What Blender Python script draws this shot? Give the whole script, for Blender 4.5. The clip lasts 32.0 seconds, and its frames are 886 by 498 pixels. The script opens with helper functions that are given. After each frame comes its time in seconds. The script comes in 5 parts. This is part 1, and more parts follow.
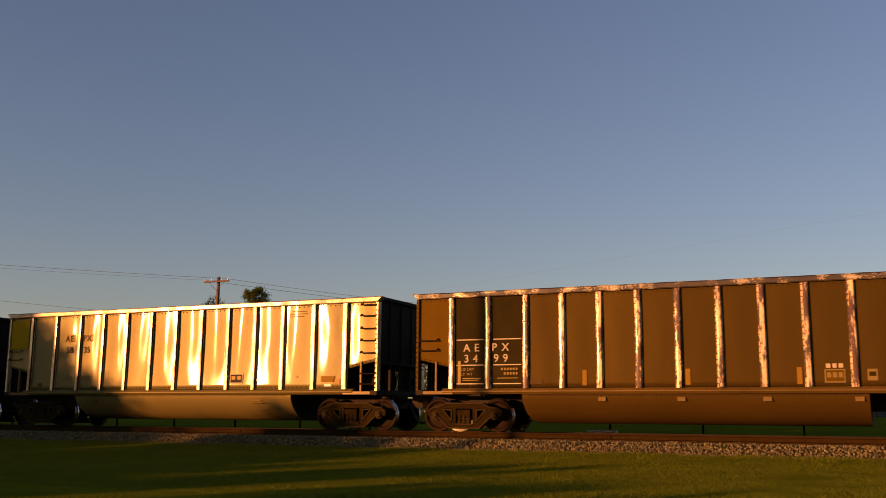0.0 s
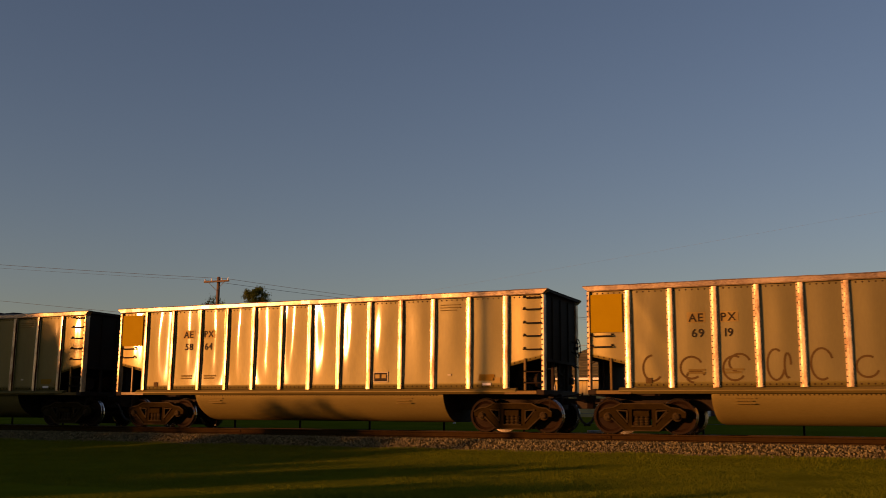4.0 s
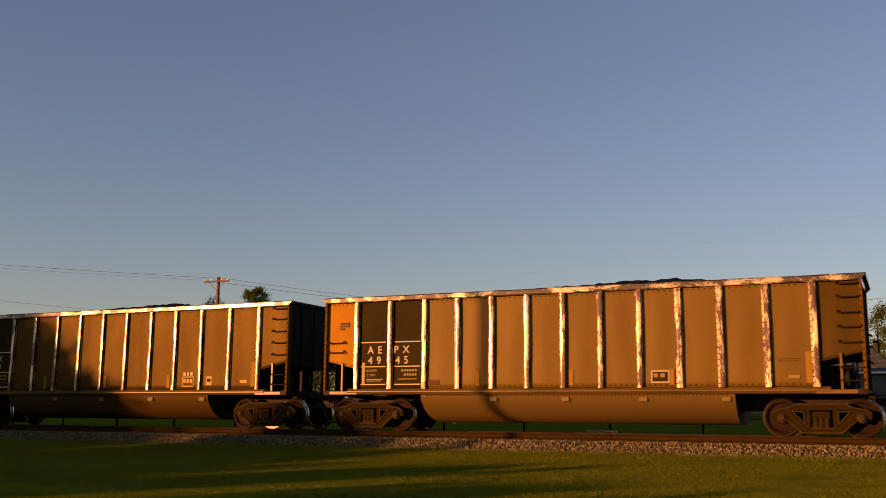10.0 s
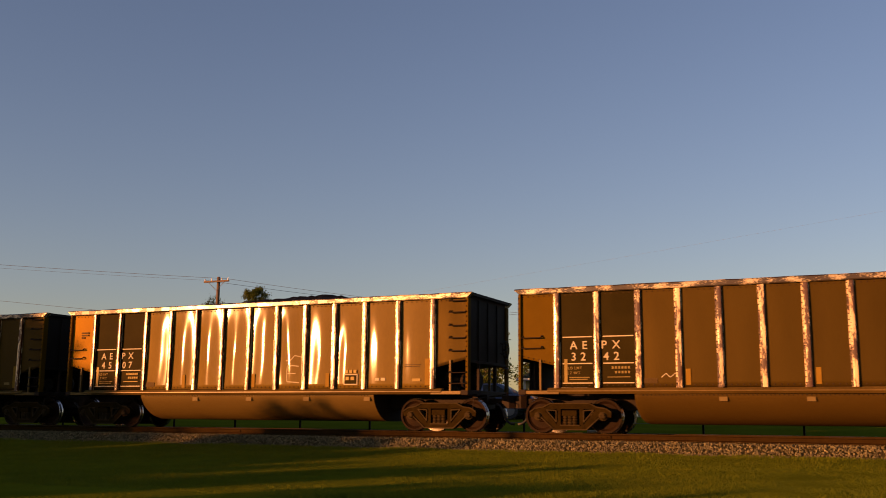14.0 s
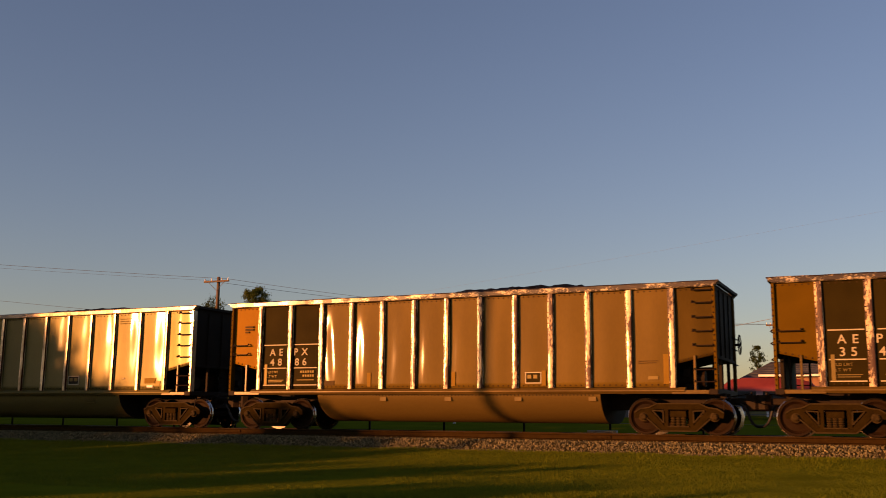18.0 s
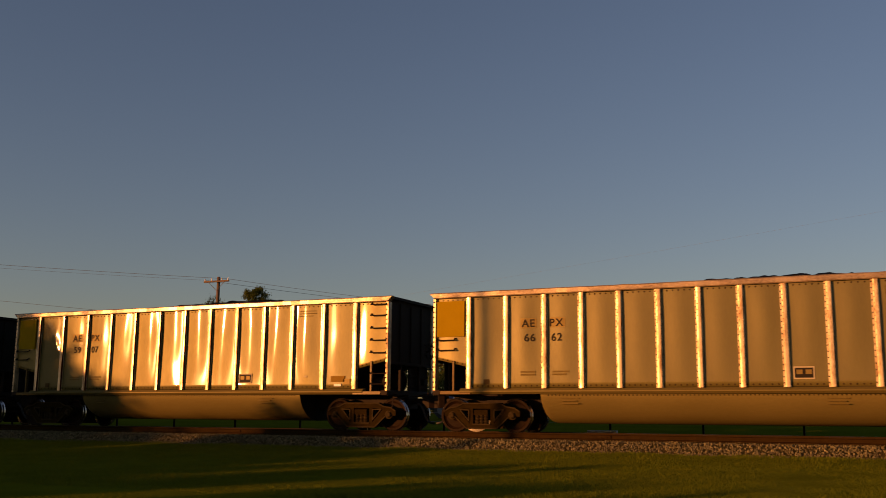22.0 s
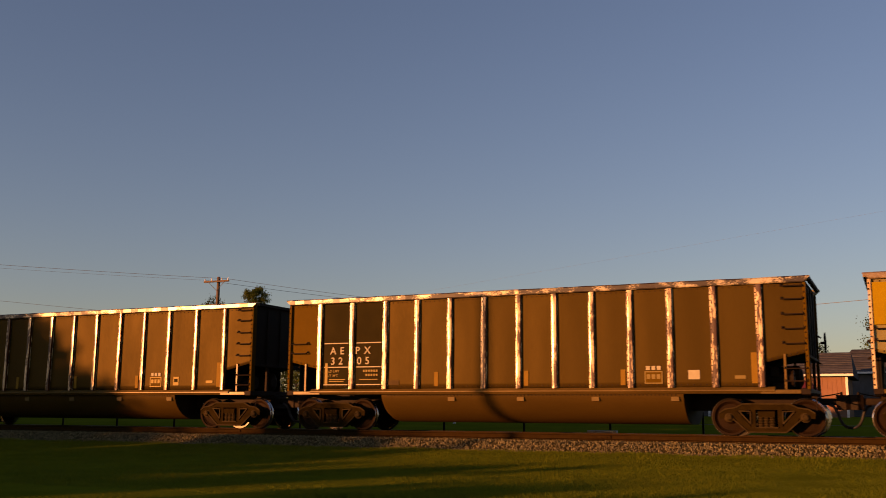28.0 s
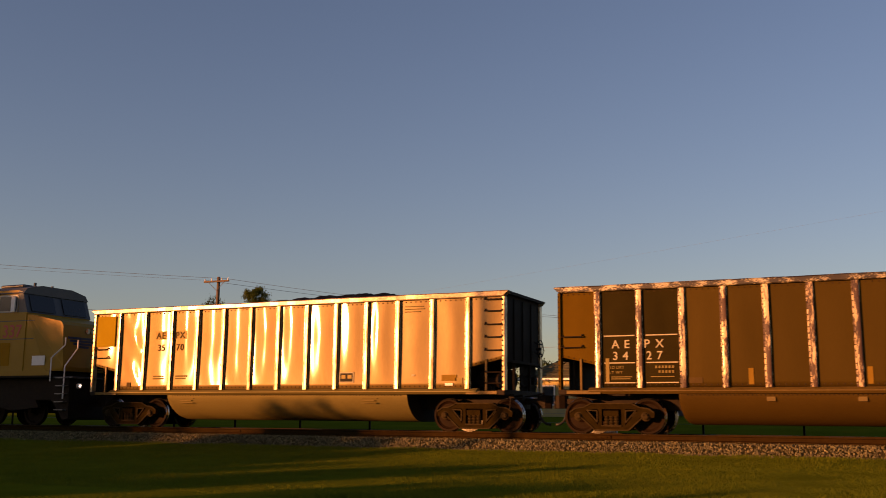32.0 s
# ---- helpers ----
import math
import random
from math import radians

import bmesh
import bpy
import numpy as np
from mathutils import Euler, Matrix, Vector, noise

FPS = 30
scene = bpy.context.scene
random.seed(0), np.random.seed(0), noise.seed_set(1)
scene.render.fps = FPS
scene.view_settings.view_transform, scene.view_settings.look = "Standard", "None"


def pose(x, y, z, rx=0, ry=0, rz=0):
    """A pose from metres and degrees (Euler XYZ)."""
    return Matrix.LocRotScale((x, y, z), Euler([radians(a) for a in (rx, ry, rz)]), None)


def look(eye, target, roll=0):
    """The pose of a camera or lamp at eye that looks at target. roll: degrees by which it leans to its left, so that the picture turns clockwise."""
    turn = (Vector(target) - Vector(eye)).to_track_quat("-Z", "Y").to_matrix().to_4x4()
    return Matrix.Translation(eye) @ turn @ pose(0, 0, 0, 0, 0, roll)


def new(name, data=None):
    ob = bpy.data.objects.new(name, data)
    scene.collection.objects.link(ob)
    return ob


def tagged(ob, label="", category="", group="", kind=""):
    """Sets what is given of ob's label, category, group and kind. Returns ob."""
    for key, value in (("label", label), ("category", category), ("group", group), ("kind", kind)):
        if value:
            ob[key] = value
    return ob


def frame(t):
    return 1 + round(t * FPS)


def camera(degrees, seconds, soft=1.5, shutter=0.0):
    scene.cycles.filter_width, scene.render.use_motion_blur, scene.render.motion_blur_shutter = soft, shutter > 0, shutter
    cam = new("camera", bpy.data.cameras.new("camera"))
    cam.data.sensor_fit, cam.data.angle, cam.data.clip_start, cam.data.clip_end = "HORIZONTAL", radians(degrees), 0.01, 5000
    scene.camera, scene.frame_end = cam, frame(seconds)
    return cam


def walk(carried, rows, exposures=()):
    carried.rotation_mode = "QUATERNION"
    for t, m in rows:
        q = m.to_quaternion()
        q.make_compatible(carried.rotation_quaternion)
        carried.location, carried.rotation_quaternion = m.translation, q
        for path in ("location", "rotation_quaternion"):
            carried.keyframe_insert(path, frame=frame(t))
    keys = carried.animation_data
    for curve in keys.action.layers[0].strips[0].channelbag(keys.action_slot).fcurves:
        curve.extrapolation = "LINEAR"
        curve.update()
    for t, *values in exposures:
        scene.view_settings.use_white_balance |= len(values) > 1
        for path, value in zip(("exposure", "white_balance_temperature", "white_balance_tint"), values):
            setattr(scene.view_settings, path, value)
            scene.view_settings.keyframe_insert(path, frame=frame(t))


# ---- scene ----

# ------------------------------------------------------------------ camera
cam = camera(48.30, 32.0, soft=0.75, shutter=0.1)
EYE = pose(0, -25.153, 0.40, 0, 0, 24.975) @ pose(0, 0, 0, 90 + 9.655, 0, 0) @ pose(0, 0, 0, 0, 0, 0.4826)
walk(cam, [(0.0, EYE), (32.0, EYE)], [(t, e + 0.80, 7150 - 300 * min(0, e), 40 + 10 * min(0, e)) for t, e in ((0, 0.05), (1, -0.3), (2, -0.45), (4.5, -0.45), (7, -0.24), (8, 0.14), (9, 0.2), (13, 0.2), (15.5, 0.2), (18, 0.1), (19, -0.12), (20, -0.35), (23, -0.45), (24, -0.4), (26.5, -0.5), (27, -0.45), (28, 0.0), (30, 0.16), (32, 0.04))])

# ------------------------------------------------------------------ light
SUN_AZ, SUN_EL = 37.0, 5.0      # degrees left of straight behind the camera's side of the track, height
TO_SUN = Vector((-math.sin(radians(SUN_AZ)) * math.cos(radians(SUN_EL)), -math.cos(radians(SUN_AZ)) * math.cos(radians(SUN_EL)), math.sin(radians(SUN_EL))))
world = bpy.data.worlds.new("world")
scene.world = world
world.use_nodes = True
wn = world.node_tree.nodes
sky = wn.new("ShaderNodeTexSky")
sky.sky_type = 'NISHITA'
sky.sun_disc = False
sky.sun_elevation = radians(SUN_EL)
sky.sun_rotation = radians(180 + SUN_AZ)
sky.altitude, sky.air_density, sky.dust_density, sky.ozone_density = 100, 1.0, 0.6, 2.1
wn["Background"].inputs["Strength"].default_value = 0.090
world.node_tree.links.new(sky.outputs["Color"], wn["Background"].inputs["Color"])
sun_data = bpy.data.lights.new("sun", 'SUN')
sun_data.energy, sun_data.angle, sun_data.color = 5.0, radians(0.55), (1.0, 0.438, 0.118)
sun = new("sun", sun_data)
sun.matrix_world = look(TO_SUN * 100, (0, 0, 0))


# ------------------------------------------------------------------ materials
def rgb(c):
    return (c[0], c[1], c[2], 1.0)


def material(name, base, rough=0.6, metal=0.0, second=None, scale=3.0, fine=40.0, bump=0.0, stretch=(1, 1, 1), contrast=(0.35, 0.7),
             rough2=None, coat=0.0, coat_rough=0.15, random_tint=0.0, bump_scale=None, spec=None):
    """Two-scale noise between two colours, with roughness wear and fine relief."""
    m = bpy.data.materials.new(name)
    m.use_nodes = True
    nt = m.node_tree
    n, link = nt.nodes, nt.links.new
    b = n["Principled BSDF"]
    b.inputs["Metallic"].default_value = metal
    b.inputs["Roughness"].default_value = rough
    b.inputs["Coat Weight"].default_value = coat
    b.inputs["Coat Roughness"].default_value = coat_rough
    if spec is not None:
        b.inputs["Specular IOR Level"].default_value = spec
    tc, mp = n.new("ShaderNodeTexCoord"), n.new("ShaderNodeMapping")
    mp.inputs["Scale"].default_value = stretch
    info = n.new("ShaderNodeObjectInfo")
    shift = n.new("ShaderNodeVectorMath")
    shift.operation = 'MULTIPLY_ADD'
    shift.inputs[1].default_value = (1, 1, 1)
    link(tc.outputs["Object"], shift.inputs[0])
    comb = n.new("ShaderNodeMath")
    comb.operation = 'MULTIPLY'
    comb.inputs[1].default_value = 37.0
    link(info.outputs["Random"], comb.inputs[0])
    link(comb.outputs[0], shift.inputs[2])
    link(shift.outputs[0], mp.inputs["Vector"])
    big, small = n.new("ShaderNodeTexNoise"), n.new("ShaderNodeTexNoise")
    big.inputs["Scale"].default_value, small.inputs["Scale"].default_value = scale, fine
    big.inputs["Detail"].default_value, small.inputs["Detail"].default_value = 4, 3
    link(mp.outputs[0], big.inputs["Vector"])
    link(mp.outputs[0], small.inputs["Vector"])
    mixer = n.new("ShaderNodeMath")
    mixer.operation = 'MULTIPLY_ADD'
    mixer.inputs[1].default_value = 0.35
    link(small.outputs["Fac"], mixer.inputs[0])
    sub = n.new("ShaderNodeMath")
    sub.operation = 'MULTIPLY'
    sub.inputs[1].default_value = 0.65
    link(big.outputs["Fac"], sub.inputs[0])
    link(sub.outputs[0], mixer.inputs[2])
    ramp = n.new("ShaderNodeValToRGB")
    ramp.color_ramp.elements[0].position, ramp.color_ramp.elements[1].position = contrast
    ramp.color_ramp.elements[0].color = rgb(base)
    ramp.color_ramp.elements[1].color = rgb(second or [min(1, c * 1.35 + 0.01) for c in base])
    link(mixer.outputs[0], ramp.inputs[0])
    out = ramp.outputs["Color"]
    if random_tint:
        hsv = n.new("ShaderNodeHueSaturation")
        rm = n.new("ShaderNodeMapRange")
        rm.inputs["To Min"].default_value, rm.inputs["To Max"].default_value = 1 - random_tint, 1 + random_tint
        link(info.outputs["Random"], rm.inputs["Value"])
        link(rm.outputs[0], hsv.inputs["Value"])
        link(out, hsv.inputs["Color"])
        out = hsv.outputs["Color"]
    link(out, b.inputs["Base Color"])
    if rough2 is not None:
        rr = n.new("ShaderNodeMapRange")
        rr.inputs["From Min"].default_value, rr.inputs["From Max"].default_value = contrast
        rr.inputs["To Min"].default_value, rr.inputs["To Max"].default_value = rough, rough2
        link(mixer.outputs[0], rr.inputs["Value"])
        link(rr.outputs[0], b.inputs["Roughness"])
    if bump:
        bp = n.new("ShaderNodeBump")
        bp.inputs["Strength"].default_value = min(1.0, bump)
        bp.inputs["Distance"].default_value = bump_scale or 0.01
        link(small.outputs["Fac"], bp.inputs["Height"])
        link(bp.outputs[0], b.inputs["Normal"])
    return m


def glow(name, color, strength):
    m = bpy.data.materials.new(name)
    m.use_nodes = True
    b = m.node_tree.nodes["Principled BSDF"]
    b.inputs["Base Color"].default_value = rgb(color)
    b.inputs["Emission Color"].default_value = rgb(color)
    b.inputs["Emission Strength"].default_value = strength
    return m


M = {}
# car bodies: bare aluminium, painted steel, aluminium with painted marks
M["sheet_a"] = material("bare_aluminium", (0.106, 0.0900, 0.0272), 0.52, 0.24, (0.145, 0.124, 0.0385), 0.8, 16, 0.02, (1.4, 1.4, 0.4), (0.25, 0.8), rough2=0.42, coat=0.27, coat_rough=0.06, random_tint=0.05, spec=0.2)
M["sheet_b"] = material("weathered_steel", (0.0425, 0.0274, 0.0050), 0.55, 0.2, (0.0570, 0.0366, 0.0066), 0.9, 18, 0.03, (1.4, 1.4, 0.4), (0.25, 0.8), rough2=0.42, coat=0.0, coat_rough=0.3, random_tint=0.08, spec=0.02)
M["sheet_c"] = material("dull_aluminium", (0.091, 0.0570, 0.0075), 0.62, 0.06, (0.126, 0.0790, 0.0105), 0.9, 18, 0.025, (1.4, 1.4, 0.4), (0.25, 0.8), rough2=0.46, coat=0.12, coat_rough=0.06, random_tint=0.06, spec=0.05)
M["rib_a"] = material("worn_rib_metal", (0.25, 0.150, 0.060), 0.55, 0.35, (0.70, 0.54, 0.31), 5.0, 30, 0.1, (1, 1, 0.3), (0.38, 0.58), rough2=0.30, coat=0.3, coat_rough=0.15, random_tint=0.12)
M["rib_b"] = material("scraped_rib_metal", (0.050, 0.0165, 0.0030), 0.6, 0.05, (0.68, 0.50, 0.28), 6.0, 40, 0.18, (1, 1, 0.22), (0.485, 0.555), rough2=0.22, coat=0.35, coat_rough=0.16, random_tint=0.15)
# rust red post flanks, with their shade put into the dark colour
M["rib_flank"] = material("shaded_rust_rib_flank", (0.065, 0.018, 0.005), 0.75, 0.0, (0.095, 0.028, 0.008), 4, 40, 0.2, spec=0.04)
M["chord"] = material("rubbed_top_chord", (0.0702, 0.0447, 0.0221), 0.55, 0.3, (0.4213, 0.3136, 0.1878), 2.2, 26, 0.12, (0.5, 1, 1), (0.32, 0.70), rough2=0.28, coat=0.3, coat_rough=0.2)
M["chord_b"] = material("sooty_top_chord", (0.0216, 0.0128, 0.0046), 0.6, 0.2, (0.46, 0.38, 0.24), 3.2, 34, 0.2, (0.6, 1, 1), (0.50, 0.60), rough2=0.3, coat=0.3, coat_rough=0.2)
M["sill"] = material("dusty_sill_paint", (0.070, 0.044, 0.0090), 0.6, 0.1, (0.135, 0.086, 0.020), 1.4, 20, 0.05, (0.5, 1, 1), (0.3, 0.72), rough2=0.38, coat=0.15, coat_rough=0.25, spec=0.1)
M["tub_a"] = material("tub_aluminium", (0.116, 0.093, 0.029), 0.55, 0.15, (0.148, 0.119, 0.038), 0.9, 22, 0.06, (0.4, 1, 1), rough2=0.48, spec=0.08)
M["tub_c"] = material("dull_tub_aluminium", (0.0750, 0.0495, 0.0120), 0.6, 0.08, (0.0920, 0.0610, 0.0150), 0.9, 22, 0.06, (0.4, 1, 1), rough2=0.38, coat=0.05, coat_rough=0.25, spec=0.06)
M["tub_b"] = material("tub_dusty_steel", (0.0435, 0.0262, 0.0042), 0.55, 0.1, (0.0585, 0.0352, 0.0058), 0.9, 22, 0.06, (0.4, 1, 1), rough2=0.48, spec=0.05)
# near-black base carries the shade on car ends, slope sheets and floors
M["end_dark"] = material("shaded_end_sheet", (0.0109, 0.0092, 0.0066), 0.7, 0.0, (0.0190, 0.0158, 0.0110), 1.4, 24, 0.1, spec=0.1)
M["truck"] = material("dusty_cast_steel", (0.0120, 0.0078, 0.0014), 0.8, 0.0, (0.0225, 0.0146, 0.0026), 5, 50, 0.3, spec=0.02)
M["wheel"] = material("rusty_wheel_steel", (0.0085, 0.0040, 0.0009), 0.7, 0.1, (0.0160, 0.0072, 0.0014), 4, 45, 0.2, spec=0.1)
M["tread"] = material("polished_tread", (0.55, 0.52, 0.48), 0.22, 1.0, (0.65, 0.62, 0.58), 6, 60)
M["rivet"] = material("dark_rivet_heads", (0.020, 0.012, 0.005), 0.6, 0.1, (0.045, 0.027, 0.010), 8, 60, spec=0.1)
M["truck_edge"] = material("dust_rubbed_casting_edge", (0.018, 0.012, 0.003), 0.75, 0.0, (0.038, 0.025, 0.007), 6, 50, 0.2, spec=0.1)
# lighter base on the end panels stands in for their sun sheen
M["sheet_end"] = material("sheen_end_aluminium", (0.145, 0.116, 0.033), 0.48, 0.28, (0.205, 0.166, 0.048), 0.8, 16, 0.02, (1.4, 1.4, 0.4), (0.25, 0.8), rough2=0.4, coat=0.3, coat_rough=0.06, random_tint=0.05, spec=0.2)
# more orange base for the sheets of the last gondola
M["sheet_dusty"] = material("orange_toned_aluminium", (0.124, 0.0800, 0.0200), 0.50, 0.26, (0.166, 0.1080, 0.0280), 0.8, 16, 0.02, (1.4, 1.4, 0.4), (0.25, 0.8), rough2=0.42, coat=0.27, coat_rough=0.06, spec=0.2)
M["faint"] = material("faint_stencil", (0.095, 0.070, 0.018), 0.6, 0.1, (0.120, 0.090, 0.024), 6, 50, spec=0.1)
M["loco_glass"] = material("dark_cab_glass", (0.012, 0.014, 0.016), 0.2, 0, (0.018, 0.020, 0.022), 1, 10, spec=0.35)
M["tag_dim"] = material("dulled_reflector", (0.105, 0.074, 0.025), 0.6, 0.0, (0.150, 0.108, 0.038), 4, 40, spec=0.1)
M["far_wire"] = material("weathered_cable", (0.10, 0.10, 0.10), 0.7)
M["iron"] = material("dark_iron", (0.0109, 0.0066, 0.0039), 0.65, 0.1, (0.0204, 0.0125, 0.0060), 8, 60, 0.2, spec=0.12)
M["rubber"] = material("black_rubber", (0.012, 0.012, 0.012), 0.6)
M["coal"] = material("coal", (0.0037, 0.0038, 0.0032), 0.6, 0.0, (0.0101, 0.0100, 0.0083), 5, 30, 0.8, bump_scale=0.05, spec=0.05)
M["yellow"] = material("yellow_panel_paint", (0.250, 0.162, 0.0015), 0.75, 0.0, (0.280, 0.184, 0.0025), 2, 40, spec=0.05)
M["orange"] = material("orange_panel_paint", (0.2344, 0.1087, 0.0013), 0.6, 0.0, (0.2744, 0.1297, 0.0021), 2, 40, random_tint=0.1, spec=0.06)
M["brown_end"] = material("brown_end_paint", (0.0740, 0.0414, 0.0011), 0.65, 0.0, (0.0900, 0.0498, 0.0017), 2, 40, random_tint=0.1, spec=0.03)
M["black"] = material("black_panel_paint", (0.0169, 0.0126, 0.0022), 0.6, 0.0, (0.0262, 0.0193, 0.0036), 1.5, 40, spec=0.02)
M["white"] = material("white_stencil_paint", (0.3234, 0.2833, 0.1862), 0.6, 0.0, (0.4004, 0.3543, 0.2415), 8, 60, spec=0.1)
M["ink"] = material("dark_stencil_paint", (0.0108, 0.0079, 0.0046), 0.6, 0.0, (0.0169, 0.0126, 0.0073), 8, 60, spec=0.1)
M["patch"] = material("stencil_patch", (0.1463, 0.1076, 0.0327), 0.5, 0.2, (0.1771, 0.1299, 0.0399), 3, 40, spec=0.1)
M["spray"] = material("faded_spray_paint", (0.0539, 0.0334, 0.0102), 0.6, 0.0, (0.0770, 0.0483, 0.0145), 4, 40, spec=0.05)
M["tag_orange"] = material("orange_stencil", (0.175, 0.100, 0.010), 0.6, 0.0, (0.205, 0.120, 0.014), 4, 40, spec=0.05)
# setting
M["rail"] = material("rusty_rail", (0.0190, 0.0105, 0.0022), 0.7, 0.0, (0.0310, 0.0172, 0.0036), 6, 60, 0.2, spec=0.02)
M["railtop"] = material("polished_rail_head", (0.12, 0.09, 0.06), 0.45, 0.8)
M["ballast_bed"] = material("ballast_bed", (0.045, 0.037, 0.015), 0.9, 0, (0.090, 0.075, 0.032), 6, 30, 1.0, bump_scale=0.04, spec=0.02)
M["tie"] = material("creosoted_timber", (0.0277, 0.0200, 0.0063), 0.85, 0, (0.0508, 0.0379, 0.0118), 4, 40, 0.4, (0.3, 3, 3), spec=0.02)


def stone_material():
    m = material("ballast_stone", (0.078, 0.067, 0.032), 0.9, 0, (0.205, 0.178, 0.088), 9, 60, 0.4, spec=0.1)
    nt = m.node_tree
    geo = nt.nodes.new("ShaderNodeNewGeometry")
    hsv = nt.nodes.new("ShaderNodeHueSaturation")
    mr = nt.nodes.new("ShaderNodeMapRange")
    mr.inputs["To Min"].default_value, mr.inputs["To Max"].default_value = 0.62, 1.4
    nt.links.new(geo.outputs["Random Per Island"], mr.inputs["Value"])
    nt.links.new(mr.outputs[0], hsv.inputs["Value"])
    b = nt.nodes["Principled BSDF"]
    src = b.inputs["Base Color"].links[0].from_socket
    nt.links.new(src, hsv.inputs["Color"])
    nt.links.new(hsv.outputs["Color"], b.inputs["Base Color"])
    return m


def leaf_material(name, a, b2, lo=0.6, hi=1.4):
    m = material(name, a, 0.6, 0, b2, 1.2, 12, spec=0.05)
    nt = m.node_tree
    geo = nt.nodes.new("ShaderNodeNewGeometry")
    hsv = nt.nodes.new("ShaderNodeHueSaturation")
    mr = nt.nodes.new("ShaderNodeMapRange")
    mr.inputs["To Min"].default_value, mr.inputs["To Max"].default_value = lo, hi
    nt.links.new(geo.outputs["Random Per Island"], mr.inputs["Value"])
    nt.links.new(mr.outputs[0], hsv.inputs["Value"])
    p = nt.nodes["Principled BSDF"]
    src = p.inputs["Base Color"].links[0].from_socket
    nt.links.new(src, hsv.inputs["Color"])
    nt.links.new(hsv.outputs["Color"], p.inputs["Base Color"])
    tr = nt.nodes.new("ShaderNodeBsdfTranslucent")
    nt.links.new(hsv.outputs["Color"], tr.inputs["Color"])
    mx = nt.nodes.new("ShaderNodeMixShader")
    mx.inputs[0].default_value = 0.42
    nt.links.new(p.outputs[0], mx.inputs[1])
    nt.links.new(tr.outputs[0], mx.inputs[2])
    nt.links.new(mx.outputs[0], nt.nodes["Material Output"].inputs["Surface"])
    return m


M["stone"] = stone_material()
M["ground"] = material("mown_lawn_soil", (0.082, 0.102, 0.0055), 0.95, 0, (0.130, 0.142, 0.0090), 0.5, 14, 0.8, bump_scale=0.03, spec=0.0)
M["grass"] = leaf_material("grass_blades", (0.101, 0.136, 0.0075), (0.148, 0.172, 0.0110), 0.8, 1.15)
M["leaf"] = leaf_material("broad_leaves", (0.0450, 0.0712, 0.0104), (0.0850, 0.0997, 0.0182))
M["needle"] = leaf_material("dark_foliage", (0.0250, 0.0427, 0.0117), (0.0500, 0.0665, 0.0163))
M["bark"] = material("bark", (0.10, 0.075, 0.055), 0.9, 0, (0.17, 0.13, 0.10), 5, 40, 0.8, (1, 1, 0.3), bump_scale=0.03)
M["pole"] = material("weathered_pole_wood", (0.0750, 0.0493, 0.0338), 0.85, 0, (0.1200, 0.0799, 0.0540), 4, 50, 0.3, (3, 3, 0.2))
M["steel_grey"] = material("galvanised_steel", (0.1750, 0.1728, 0.1665), 0.45, 0.6, (0.2250, 0.2208, 0.2115), 5, 40)
M["siding_tan"] = material("tan_siding", (0.4004, 0.3227, 0.1416), 0.7, 0, (0.4466, 0.3602, 0.1587), 2, 40, spec=0.1)
M["siding_rose"] = material("rose_siding", (0.205, 0.108, 0.066), 0.75, 0, (0.245, 0.134, 0.082), 2, 40, spec=0.1)
M["shingle"] = material("grey_shingle", (0.0693, 0.0638, 0.0343), 0.9, 0, (0.1232, 0.1126, 0.0601), 3, 30, 0.5, random_tint=0.25, spec=0.05)
M["shingle_dark"] = material("charcoal_shingle", (0.045, 0.045, 0.05), 0.9, 0, (0.085, 0.085, 0.09), 3, 30, 0.5, random_tint=0.25, spec=0.05)
M["trim"] = material("white_trim", (0.68, 0.64, 0.58), 0.6, 0, (0.76, 0.72, 0.66), 4, 40)
M["glass"] = material("window_glass", (0.03, 0.035, 0.04), 0.08, 0, (0.04, 0.045, 0.05), 1, 10, coat=1.0, coat_rough=0.03)
M["red_car"] = material("red_car_paint", (0.130, 0.018, 0.0095), 0.5, 0.0, (0.155, 0.023, 0.0115), 2, 40, coat=0.8, coat_rough=0.08)
M["blue_car"] = material("blue_car_paint", (0.05, 0.075, 0.13), 0.4, 0.2, (0.06, 0.09, 0.15), 2, 40, coat=0.7, coat_rough=0.1)
M["loco_yellow"] = material("armour_yellow_paint", (0.2772, 0.1485, 0.0054), 0.5, 0.0, (0.3157, 0.1746, 0.0073), 1.5, 30, spec=0.25)
M["loco_grey"] = material("harbour_grey_paint", (0.035, 0.038, 0.042), 0.5, 0.0, (0.055, 0.058, 0.062), 1.5, 30)
M["loco_red"] = material("red_stripe_paint", (0.3465, 0.0395, 0.0198), 0.5)
M["emblem_blue"] = material("dark_blue_paint", (0.010, 0.014, 0.045), 0.5)
M["lamp_glow"] = glow("lit_lamp", (1.0, 0.85, 0.6), 5.0)
M["barn"] = material("dark_barn_boards", (0.10, 0.09, 0.085), 0.8, 0, (0.15, 0.135, 0.125), 2, 30, 0.3, spec=0.05)


# ------------------------------------------------------------------ mesh helpers
def obj(name, mesh, parent=None, at=None):
    ob = new(name, mesh)
    if parent is not None:
        ob.parent = parent
    if at is not None:
        ob.matrix_basis = at
    return ob


def mesh_of(bm, name, mats, smooth=False):
    bmesh.ops.recalc_face_normals(bm, faces=bm.faces)
    me = bpy.data.meshes.new(name)
    bm.to_mesh(me)
    bm.free()
    for m in (mats if isinstance(mats, (list, tuple)) else [mats]):
        me.materials.append(m)
    if smooth:
        me.shade_smooth()
    return me


